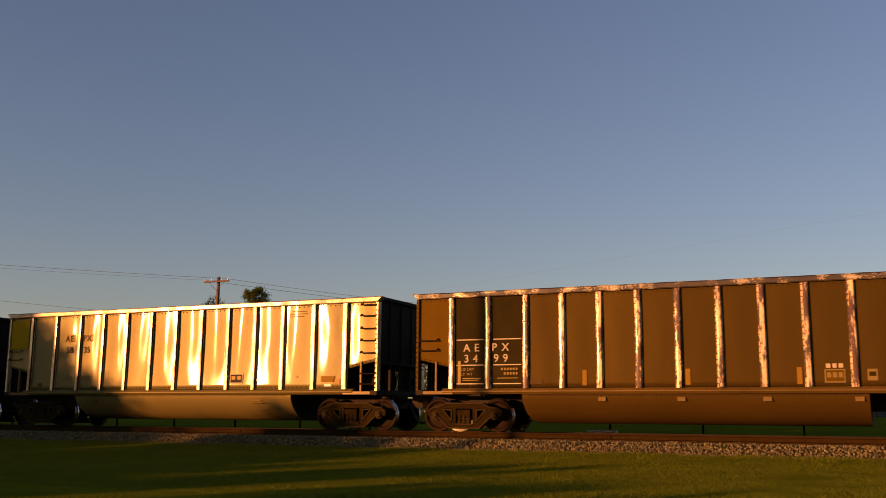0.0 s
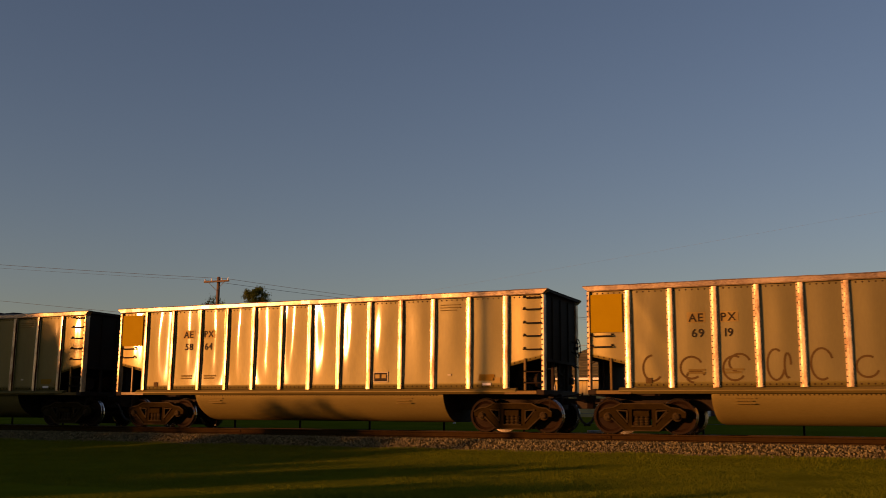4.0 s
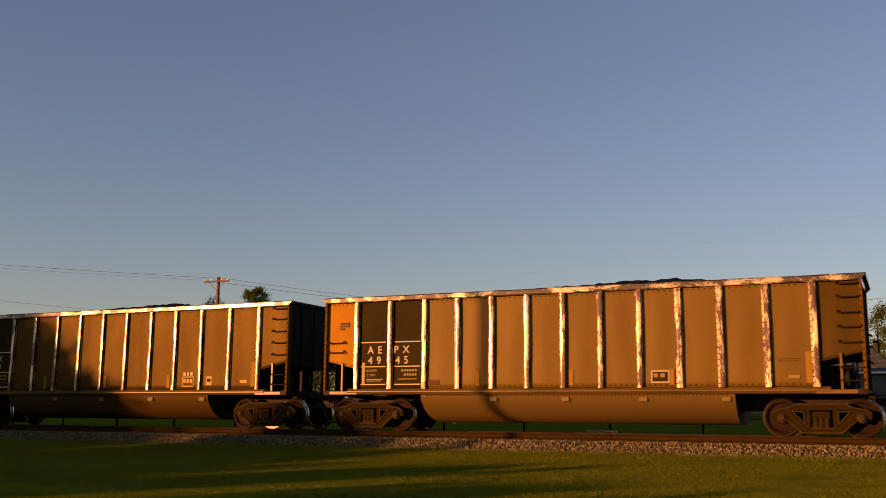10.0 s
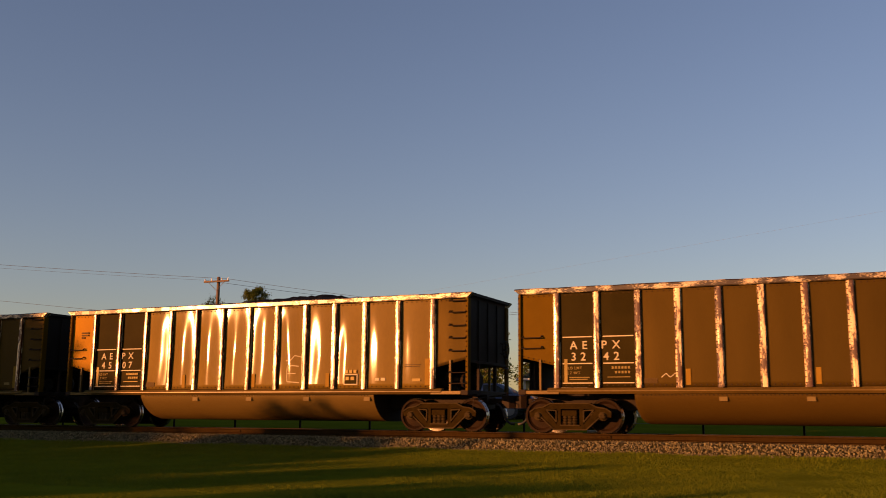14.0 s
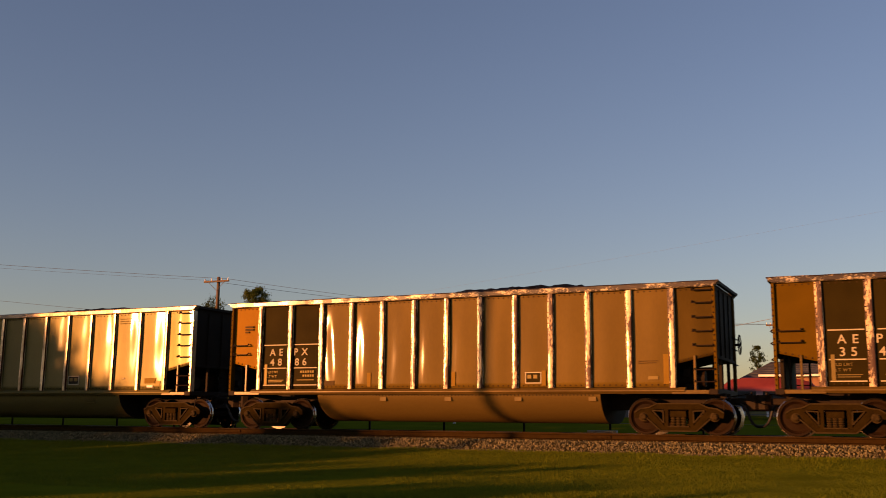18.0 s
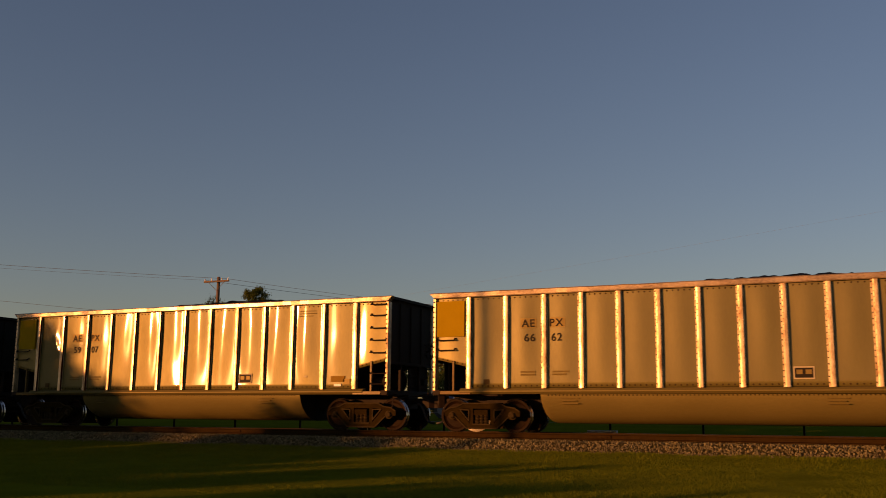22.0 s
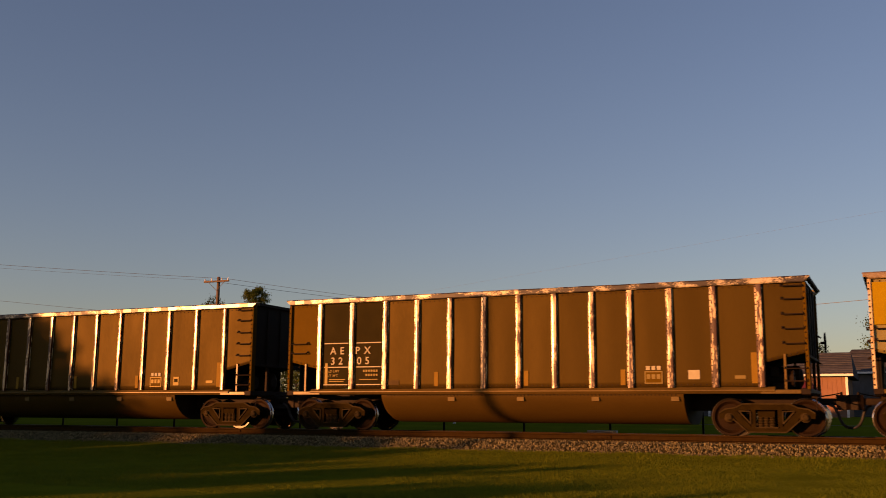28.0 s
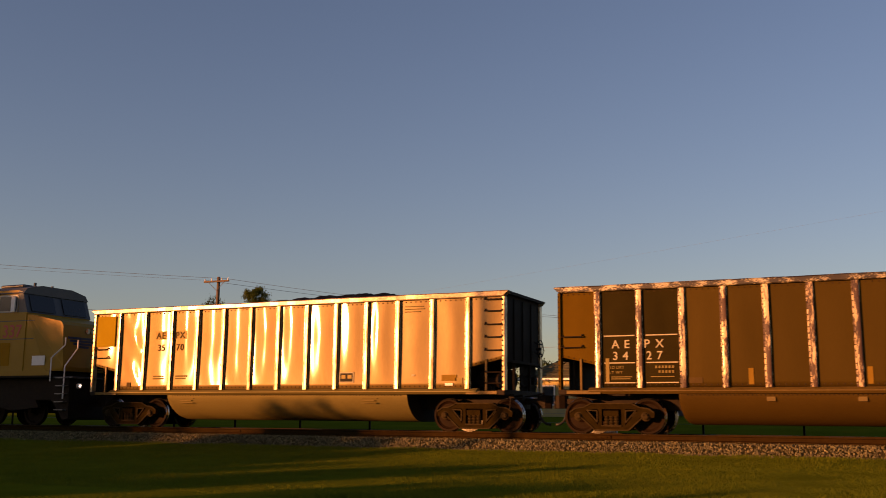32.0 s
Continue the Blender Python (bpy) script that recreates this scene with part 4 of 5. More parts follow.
def patch(car, w, h, mat, x, z):
    """A painted ground for letters that follows the bulge of the sheet."""
    bm = bmesh.new()
    nx, nz = 8, 4
    g = [[bm.verts.new((px, sheet_y(car, px, pz) - 0.006, pz)) for px in [x - w / 2 + w * i / nx for i in range(nx + 1)]] for pz in [z - h / 2 + h * j / nz for j in range(nz + 1)]]
    for j in range(nz):
        for i in range(nx):
            bm.faces.new((g[j][i], g[j][i + 1], g[j + 1][i + 1], g[j + 1][i]))
    part("letter_patch", bm, M[mat], car, smooth=True)


def bars(car, x0, z0, widths, mat, h=0.045, dz=0.075, rng=None):
    for i, w in enumerate(widths):
        obj("stencil_bar", plate_mesh(round(w, 2), h, mat, 0.004), car, pose(x0 + w / 2, SHEET_Y - 0.004, z0 - i * dz))


CARS = []


def gondola(index, kind, number, shift, seed):
    rng = random.Random(seed)
    names = {"a": "silver aluminium coal gondola with yellow end panel, loaded",
             "b": "weathered brown steel coal gondola with black lettered panel, loaded",
             "c": "dull aluminium coal gondola with orange end and black panel, loaded"}
    car = empty("coal_gondola", pose(0, TRACK_Y, 0))
    tagged(car, names[kind], "freight car", "coal cars of the train")
    edges = [BODY0] + RIBS + [BODY1]
    for i in range(14):
        a, b = edges[i], edges[i + 1]
        end = "l" if i == 0 else ("r" if i == 13 else "")
        if end == "l":
            a += 0.03
        if end == "r":
            b -= 0.03
        variant = 6 if i == 1 and kind == "a" and index % 2 == 0 else rng.randrange(6)
        paint = ("sheet_dusty" if index == 20 else "sheet_end" if i in (0, 13) else "") if kind == "a" else ("black" if i in (1, 2) else ({"b": "brown_end", "c": "orange"}[kind] if i == 0 else ("sheet_b" if kind == "c" and i == 13 else "")))
        width = round(b - a, 3)
        obj("side_panel", panel_mesh(kind, width, variant, end, paint), car, pose(a, SHEET_Y, Z_SHEET))
        SHEETS.setdefault(car.name, []).append((a, b, SURFACE[(kind, width, variant, end, paint)]))
    obj("side_sheet", frame_mesh("side_sheet", kind), car)
    for x in RIBS:
        obj("side_post", rib_mesh(kind, rng.randrange(4)), car, pose(x, SHEET_Y, 0))
        obj("side_post", rib_mesh(kind, rng.randrange(4)), car, pose(x, -SHEET_Y, 0, 0, 0, 180))
    obj("top_chord", frame_mesh("top_chord", kind), car)
    obj("side_sill", frame_mesh("side_sill", kind), car)
    obj("side_sill", frame_mesh("side_sill", kind), car, pose(16.0, 0, 0, 0, 0, 180))
    obj("centre_sill", frame_mesh("centre_sill", kind), car)
    obj("tub", tub_mesh(kind), car)
    obj("floor_sheet", frame_mesh("floor_sheet", kind), car)
    obj("coal_load", coal_mesh(rng.randrange(5), 0.32 if index in (6, 9, 10, 11, 20) else (0.28 if index in (4, 7, 12, 13, 14, 15, 16) else 0.16)), car)
    turn = pose(16.0, 0, 0, 0, 0, 180)
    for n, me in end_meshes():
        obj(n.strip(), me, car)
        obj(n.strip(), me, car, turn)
    flip = cached("platform_far", platform_far)
    obj("end_platform", flip, car)
    obj("end_platform", flip, car, turn)
    rib_key = "rib_a" if kind == "a" else "brown_end"
    for x in (BODY0 + 0.02, BODY1 - 0.02):
        for y in (-HALF_W + 0.12, HALF_W - 0.12):
            obj("corner_post", post_mesh("corner_post", 1.12, Z_CHORD, 0.075, 0.20, rib_key), car, pose(x, y, 0, 0, 0, 0 if y < 0 else 180))
    # ladder end (larger x, near side) and hand-hold end; the same on the far side, turned
    for m in (pose(0, 0, 0), turn):
        for z in (3.62, 3.30, 2.93, 2.58, 2.22):
            obj("grab_iron", grab_mesh(0.50), car, m @ pose(14.82, SHEET_Y - 0.02, z))
        for z in (1.62, 1.32):
            obj("grab_iron", grab_mesh(0.50), car, m @ pose(14.84, SHEET_Y - 0.02, z))
        for z in (2.52, 2.24):
            obj("grab_iron", grab_mesh(0.56), car, m @ pose(0.70, SHEET_Y - 0.02, z))
        obj("end_post", post_mesh("end_post", 1.12, 1.98, 0.06, 0.06, "sill"), car, m @ pose(14.84, SHEET_Y - 0.02, 0))
        obj("end_post", post_mesh("end_post", 1.12, 1.94, 0.06, 0.06, "sill"), car, m @ pose(1.22, SHEET_Y - 0.02, 0))
        obj("end_post", post_mesh("end_post", 1.12, 1.94, 0.05, 0.05, "iron"), car, m @ pose(0.92, SHEET_Y + 0.35, 0))
        for z in (2.55, 2.25, 1.85):
            obj("grab_iron", grab_mesh(0.42), car, m @ pose(15.40, 0.86, z) @ pose(0, 0, 0, 0, 0, 90))
    obj("air_reservoir", reservoir_mesh(), car)
    obj("brake_cylinder", cylinder_mesh(), car)
    if kind == "a":
        obj("brake_panel", bay_blocker_mesh(), car)
    obj("bulkhead", end_blocker_mesh(), car)
    obj("brake_wheel", brake_wheel_mesh(), car, pose(15.62, 0.75, 2.38))
    obj("coupler", coupler_mesh(), car)
    obj("coupler", coupler_mesh(), car, pose(16.18, 0, 0, 0, 0, 180))
    obj("uncoupling_lever", lever_mesh(), car)
    obj("uncoupling_lever", lever_mesh(), car, pose(16.18, 0, 0, 0, 0, 180))
    obj("air_hose", hose_mesh(), car)
    obj("air_hose", hose_mesh(), car, pose(16.18, 0, 0, 0, 0, 180))
    add_truck(car, TRUCK0)
    add_truck(car, TRUCK1)
    # marks
    if kind == "a":
        wide = {4: 0.64, 12: 0.64, 14: 0.76, 20: 0.78}.get(index, 0.84)
        obj("colour_panel", plate_mesh(wide, 1.0, "yellow", 0.022), car, pose(1.12, SHEET_Y - 0.002, 3.12))
        ink = "spray" if index == 20 else "ink"
        if number:
            patch(car, 0.46, 0.27, "white" if index == 12 else "patch", 3.43, 2.935)
            patch(car, 0.46, 0.27, "white" if index == 12 else "patch", 4.24, 2.935)
            letter(car, "AE", 0.29, 3.42, 2.83, ink, gap=0.12)
            letter(car, "PX", 0.29, 4.225, 2.83, ink, gap=0.10)
            letter(car, number[:2], 0.29, 3.46, 2.44, ink, gap=0.14)
            letter(car, number[2:], 0.29, 4.225, 2.44, ink, gap=0.12)
        bars(car, 3.2, 1.62, (0.42, 0.42), "faint")
        bars(car, 4.1, 1.62, (0.46, 0.40), "faint")
        bars(car, 12.3, 3.52, (0.6, 0.62, 0.5), "faint", 0.02)
        obj("placard", plate_mesh(0.42, 0.24, "ink", 0.016), car, pose(10.42, SHEET_Y, 1.52))
        obj("placard_frame", plate_mesh(0.48, 0.30, "white", 0.012), car, pose(10.42, SHEET_Y, 1.52))
        obj("placard_window", plate_mesh(0.14, 0.11, "patch", 0.019), car, pose(10.32, SHEET_Y, 1.54))
        obj("placard_window", plate_mesh(0.14, 0.11, "patch", 0.019), car, pose(10.53, SHEET_Y, 1.54))
        obj("colour_patch", plate_mesh(0.46, 0.17, "tag_orange", 0.014), car, pose(13.72, SHEET_Y, 1.48))
        obj("colour_patch", plate_mesh(0.22, 0.16, "patch", 0.014), car, pose(14.02, SHEET_Y, 1.40))
        obj("number_tag", plate_mesh(0.24, 0.07, "trim", 0.02), car, pose(13.72, SHEET_Y, 1.30))
        obj("number_tag", plate_mesh(0.10, 0.05, "white", 0.016), car, pose(12.6, SHEET_Y, 1.56))
        obj("colour_patch", plate_mesh(0.16, 0.14, "spray", 0.014), car, pose(2.2, SHEET_Y, 1.36))
    else:
        for xa, xb in ((RIBS[0], RIBS[1]), (RIBS[1], RIBS[2])):
            w = xb - xa - 0.27
            obj("stencil_line", plate_mesh(round(w - 0.02, 3), 0.03, "white", 0.017), car, pose((xa + xb) / 2, SHEET_Y, 2.52))
            obj("stencil_line", plate_mesh(round(w - 0.02, 3), 0.03, "white", 0.017), car, pose((xa + xb) / 2, SHEET_Y, 1.82))
            obj("stencil_line", plate_mesh(round(w - 0.02, 3), 0.03, "white", 0.017), car, pose((xa + xb) / 2, SHEET_Y, 1.31))
        for dx, s, n in ((2.28, "A E", number[0] + " " + number[1]), (3.16, "P X", number[2] + " " + number[3])):
            letter(car, s, 0.30, dx, 2.20, "white")
            letter(car, n, 0.30, dx, 1.90, "white")
        letter(car, "LD LMT", 0.10, 2.18, 1.67, "patch")
        letter(car, "LT WT", 0.10, 2.15, 1.54, "patch")
        for r0, n in ((1.705, 6), (1.585, 5)):
            for k in range(n):
                obj("stencil_bar", plate_mesh(0.05, 0.065, "patch", 0.016), car, pose(3.62 - 0.085 * k, SHEET_Y, r0))
        bars(car, 2.02, 1.46, (0.55, 0.5), "patch", 0.02, 0.05)
        bars(car, 3.05, 1.46, (0.60,), "patch", 0.02, 0.05)
        if kind == "c":
            bars(car, 1.1, 3.1, (0.3, 0.3, 0.14), "spray", 0.05, 0.08)
        obj("stencil_mark", plate_mesh(0.09, 0.62, "patch", 0.020), car, pose(1.93, SHEET_Y, 1.63))
        for x in (5.13 if index == 8 else 5.52, 8.20, 10.85):
            obj("stencil_mark", plate_mesh(0.12, 0.40, "tag_orange", 0.012), car, pose(x, SHEET_Y, 1.45))
        obj("stencil_mark", plate_mesh(0.14, 0.75, "tag_orange", 0.012), car, pose(14.12, SHEET_Y, 1.65))
        if kind == "b":
            for i, (w, x) in enumerate(((0.10, 11.50), (0.09, 11.64), (0.10, 11.78))):
                obj("stencil_mark", plate_mesh(w, 0.10, "white", 0.014), car, pose(x, SHEET_Y, 1.68))
            obj("placard_frame", plate_mesh(0.46, 0.32, "patch", 0.010), car, pose(11.64, SHEET_Y, 1.44))
            obj("placard", plate_mesh(0.40, 0.26, "brown_end", 0.014), car, pose(11.64, SHEET_Y, 1.44))
            for k in range(3):
                obj("placard_bar", plate_mesh(0.09, 0.12, "patch", 0.017), car, pose(11.51 + 0.13 * k, SHEET_Y, 1.46))
            if index != 17:
                obj("placard_frame", plate_mesh(0.22, 0.27, "patch", 0.010), car, pose(12.46, SHEET_Y, 1.46))
                obj("placard", plate_mesh(0.15, 0.10, "black", 0.014), car, pose(12.46, SHEET_Y, 1.48))
            if index in (8, 17):
                obj("stencil_mark", plate_mesh(0.28, 0.23, "white", 0.012), car, pose(12.93 if index == 8 else 12.66, SHEET_Y, 1.50))
        else:
            px = 11.64 if index == 9 else 10.55
            obj("placard_frame", plate_mesh(0.46, 0.31, "white", 0.010), car, pose(px, SHEET_Y, 1.46))
            obj("placard", plate_mesh(0.40, 0.25, "black", 0.014), car, pose(px, SHEET_Y, 1.46))
            for k in (-0.11, 0.06):
                obj("placard_bar", plate_mesh(0.11, 0.10, "patch", 0.017), car, pose(px + k, SHEET_Y, 1.49))
            if index == 9:
                for k in (-0.14, 0.0, 0.14):
                    obj("stencil_mark", plate_mesh(0.10, 0.09, "patch", 0.014), car, pose(px + k, SHEET_Y, 1.69))
                for k in (0, 1):
                    obj("number_tag", plate_mesh(0.14, 0.08, "white", 0.014), car, pose(12.52 + 0.19 * k, SHEET_Y, 1.46))
            bars(car, 13.4, 1.86, (0.5, 0.46), "spray", 0.02, 0.05)
        obj("number_tag", plate_mesh(0.34, 0.14, "spray", 0.012), car, pose(4.18, SHEET_Y, 1.36))
        obj("number_tag", plate_mesh(0.26, 0.08, "patch", 0.014), car, pose(13.78, SHEET_Y, 1.43))
        for x in (5.95, 8.0, 10.08, 12.15):
            obj("tub_tag", plate_mesh(0.20, 0.11, "tag_dim", 0.010), car, pose(x, -HALF_W + 0.172, 0.90))
    if kind == "a":
        bars_tub(car, 4.3)
        bars_tub(car, 10.9)
    CARS.append((car, index, shift))
    return car


def bars_tub(car, x0):
    for i, w in enumerate((0.5, 0.42, 0.48)):
        obj("stencil_bar", plate_mesh(w, 0.02, "faint", 0.008), car, pose(x0 + w / 2, -HALF_W + 0.172, 0.92 - i * 0.07))


TRAIN = [("b", "3499", -0.18), ("a", "5835", -0.04), ("a", "6919", 0.01), ("a", "5864", 0.20), ("a", "6282", 0.06), ("b", "3280", 0.03), ("c", "4945", -0.09),
         ("b", "3439", 0.01), ("b", "3242", -0.03), ("c", "4507", -0.12), ("b", "3547", 0.05), ("c", "4886", 0.09), ("a", "6653", -0.01), ("a", "6662", 0.10),
         ("a", "5907", 0.045), ("a", "5885", -0.04), ("a", "6819", -0.03), ("b", "3205", -0.02), ("b", "3751", 0.04), ("b", "3427", 0.03), ("a", "3570", -0.11)]
for i, (kind, number, shift) in enumerate(TRAIN):
    gondola(i, kind, number, shift, 11 + i)


# ------------------------------------------------------------------ the locomotive at the tail
LOCO_WHEELS = []


def locomotive():
    lo = empty("locomotive", pose(0, TRACK_Y, 0))
    tagged(lo, "yellow and grey diesel locomotive coupled behind the coal cars", "locomotive")
    w = 1.50
    bm = bmesh.new()                                     # nose
    prism(bm, [(-2.62, 1.86), (-1.55, 1.86), (-1.02, 1.86), (-0.98, 2.0), (-1.10, 3.46), (-1.22, 3.58), (-1.55, 3.66), (-2.62, 3.88)], -1.47, 1.47)
    for v in bm.verts:
        if v.co.x > -1.4:
            v.co.y *= 0.86
    part("nose", bm, M["loco_yellow"], lo, "yellow wide nose")
    bm = bmesh.new()                                     # cab
    prism(bm, [(-5.4, 1.86), (-2.62, 1.86), (-2.62, 3.90), (-2.90, 4.66), (-3.1, 4.72), (-5.4, 4.72)], -w, w)
    cab = part("cab", bm, M["loco_yellow"], lo)
    bm = bmesh.new()
    prism_x(bm, [(-w - 0.03, 4.60), (-w + 0.12, 4.80), (-0.7, 4.95), (0.7, 4.95), (w - 0.12, 4.80), (w + 0.03, 4.60)], -5.5, -2.80)
    part("cab_roof", bm, M["loco_grey"], lo, "dark grey rounded cab roof")
    bm = bmesh.new()                                     # grey mask round the windows
    prism(bm, [(-3.02, 3.92), (-2.60, 3.92), (-2.87, 4.67), (-3.08, 4.70)], -w - 0.006, w + 0.006)
    part("cab_band", bm, M["loco_grey"], lo, "dark mask round the windshield")
    for x0, x1 in ((-3.95, -3.10), (-4.95, -4.10)):
        bm = bmesh.new()
        box(bm, x0, x1, -w - 0.02, -w - 0.008, 3.98, 4.50, 0.004)
        win = part("side_window", bm, M["loco_glass"], cab)
        bm = bmesh.new()
        for a, b, c, d in ((x0 - 0.05, x1 + 0.05, 3.93, 3.985), (x0 - 0.05, x1 + 0.05, 4.495, 4.55), (x0 - 0.05, x0 + 0.005, 3.985, 4.495), (x1 - 0.005, x1 + 0.05, 3.985, 4.495)):
            box(bm, a, b, -w - 0.03, -w - 0.006, c, d)
        part("window_frame", bm, M["steel_grey"], cab)
    for y in (-0.75, 0.75):
        bm = bmesh.new()
        prism(bm, [(-2.598, 3.98), (-2.580, 3.98), (-2.795, 4.56), (-2.815, 4.56)], y - 0.55, y + 0.55)
        part("windshield", bm, M["loco_glass"], cab)
    bm = bmesh.new()                                     # white sun visor by the cab window
    box(bm, -3.32, -3.12, -w - 0.10, -w - 0.05, 3.94, 4.48, 0.01)
    part("cab_mirror", bm, M["trim"], cab, "white wind deflector")
    bm = bmesh.new()                                     # hood
    box(bm, -20.6, -5.4, -0.98, 0.98, 1.86, 4.25, 0.08)
    part("hood", bm, M["loco_yellow"], lo)
    bm = bmesh.new()
    prism_x(bm, [(-1.02, 4.2), (-0.85, 4.45), (0.85, 4.45), (1.02, 4.2)], -20.6, -5.5)
    part("hood_roof", bm, M["loco_grey"], lo)
    for x in (-19.2, -17.2):
        bm = bmesh.new()
        prism_x(bm, [(-1.45, 3.6), (-1.45, 4.2), (-0.9, 4.55), (0.9, 4.55), (1.45, 4.2), (1.45, 3.6)], x - 0.9, x + 0.9)
        part("radiator", bm, M["loco_grey"], lo)
    for i in range(9):
        bm = bmesh.new()
        box(bm, -16.0 + i * 1.12, -15.05 + i * 1.12, -1.005, -0.978, 2.1, 3.9, 0.01)
        part("hood_door", bm, M["loco_yellow"], lo)
    bm = bmesh.new()                                     # walkway and frame
    box(bm, -21.2, -1.30, -w, w, 1.62, 1.86, 0.02)
    part("underframe", bm, M["iron"], lo)
    bm = bmesh.new()
    box(bm, -21.2, -1.34, -w - 0.012, -w - 0.001, 1.70, 1.86)
    part("sill_stripe", bm, M["loco_yellow"], lo, "yellow frame stripe")
    bm = bmesh.new()                                     # pilot
    prism(bm, [(-1.35, 1.62), (-0.55, 1.62), (-0.50, 0.25), (-0.75, 0.20), (-1.35, 0.9)], -1.35, 1.35)
    part("pilot", bm, M["iron"], lo)
    bm = bmesh.new()
    box(bm, -1.36, -0.42, -1.35, 1.35, 1.60, 1.66, 0.01)
    part("front_platform", bm, M["loco_grey"], lo)
    for s in (-1, 1):
        for k in range(5):
            bm = bmesh.new()
            box(bm, -1.02, -0.62, s * 1.42 - 0.10, s * 1.42 + 0.10, 0.52 + k * 0.27, 0.55 + k * 0.27)
            part("step", bm, M["steel_grey"], lo)
        bm = bmesh.new()
        for p, q in (((-0.66, s * 1.49, 0.9), (-0.66, s * 1.49, 2.0)), ((-0.66, s * 1.49, 2.0), (-0.42, s * 1.2, 2.62)), ((-0.42, s * 1.2, 2.62), (-0.42, s * 1.2, 2.9)),
                     ((-1.30, s * 1.49, 1.5), (-1.30, s * 1.49, 2.3)), ((-1.30, s * 1.49, 2.3), (-0.95, s * 1.25, 2.75)), ((-0.95, s * 1.25, 2.75), (-0.95, s * 1.25, 3.0))):
            rod(bm, p, q, 0.022)
        part("handrail", bm, M["trim"], lo, "white handrail")
        bm = bmesh.new()
        revolve_y(bm, [(-0.05, 0.0), (-0.05, 0.09), (0.05, 0.09), (0.05, 0.0)], 12)
        part("ditch_light", bm, M["trim"], lo, at=pose(-0.50, s * 0.95, 1.35, 0, 0, 90))
        for k in range(8):
            bm = bmesh.new()
            rod(bm, (-6.2 - k * 1.9, s * 1.44, 1.86), (-6.2 - k * 1.9, s * 1.44, 2.9), 0.02)
            part("rail_post", bm, M["steel_grey"], lo)
        bm = bmesh.new()
        rod(bm, (-20.2, s * 1.44, 2.9), (-5.6, s * 1.44, 2.9), 0.02)
        part("walkway_rail", bm, M["steel_grey"], lo)
    bm = bmesh.new()
    box(bm, -4.25, -3.30, -w - 0.014, -w - 0.002, 2.05, 2.85)
    part("cab_door", bm, M["orange"], cab, "faded orange-brown battery box door")
    bm = bmesh.new()
    box(bm, -2.22, -1.62, -1.484, -1.472, 2.05, 2.38)
    part("notice_plate", bm, M["trim"], lo, "pale notice plate")
    for k, (ya, yb, z) in enumerate(((-1.05, 0.35, 3.02), (-0.95, 0.20, 2.92), (-0.80, 0.05, 2.82), (-0.60, -0.10, 2.72))):
        bm = bmesh.new()
        box(bm, -1.06 + 0.0085 * k, -1.037 + 0.0085 * k, ya, yb, z - 0.04, z + 0.04)
        part("wing_emblem", bm, M["emblem_blue"], lo, "dark blue painted bar")
    for y in (-0.95, 0.95):
        bm = bmesh.new()
        rod(bm, (-0.53, y, 1.35), (-0.44, y, 1.35), 0.04, 12)
        part("ditch_lens", bm, M["lamp_glow"], lo, "lit ditch light")
    for y in (-0.13, 0.13):
        bm = bmesh.new()
        rod(bm, (-1.20, y, 3.30), (-1.06, y, 3.30), 0.10, 14)
        part("headlight", bm, M["glass"], lo)
    bm = bmesh.new()
    box(bm, -4.9, -3.7, -0.75, 0.55, 4.93, 5.06, 0.05)
    part("roof_cooler", bm, M["loco_grey"], lo)
    for x, y in ((-3.3, -0.6), (-3.5, 0.4), (-5.1, -0.3)):
        bm = bmesh.new()
        rod(bm, (x, y, 4.9), (x, y, 5.1), 0.05, 8)
        part("antenna", bm, M["loco_grey"], lo)
    for z in (3.62, 2.98):
        bm = bmesh.new()
        box(bm, -5.3, -2.2, -w - 0.012, -w - 0.002, z - 0.012, z + 0.012)
        part("cab_seam", bm, M["loco_grey"], cab)
    tx = obj("lettering", text_mesh("337", 0.62, "loco_red"), cab, pose(-3.25, -w - 0.012, 3.05, 90, 0, 0))
    tagged(tx, "red road number")
    bm = bmesh.new()                                     # fuel tank
    prism_x(bm, [(-1.4, 1.6), (-1.4, 0.8), (-1.1, 0.4), (1.1, 0.4), (1.4, 0.8), (1.4, 1.6)], -13.6, -8.2)
    part("fuel_tank", bm, M["iron"], lo)
    bm = bmesh.new()
    box(bm, -20.6, -1.4, -1.15, 1.15, 0.85, 1.63, 0.03)
    part("underframe_gear", bm, M["iron"], lo)
    for k in range(2):
        bm = bmesh.new()
        rod(bm, (-13.2 + 2.6 * k, -1.32, 1.42), (-11.0 + 2.6 * k, -1.32, 1.42), 0.17, 12)
        part("air_tank", bm, M["iron"], lo)
    r = 0.52
    for cx in (-4.6, -17.3):
        bm = bmesh.new()
        for s in (-1, 1):
            prism(bm, [(cx - 2.5, 0.62), (cx - 2.3, 0.95), (cx + 2.3, 0.95), (cx + 2.5, 0.62), (cx + 1.2, 0.50), (cx + 0.6, 0.62), (cx - 0.6, 0.62), (cx - 1.2, 0.50)], s * 1.08 - 0.08, s * 1.08 + 0.08)
        box(bm, cx - 1.6, cx + 1.6, -1.0, 1.0, 0.75, 1.0)
        tr = part("truck", bm, M["iron"], lo, "dark six-wheel locomotive truck")
        for a in (-1.95, 0.0, 1.95):
            bm = bmesh.new()
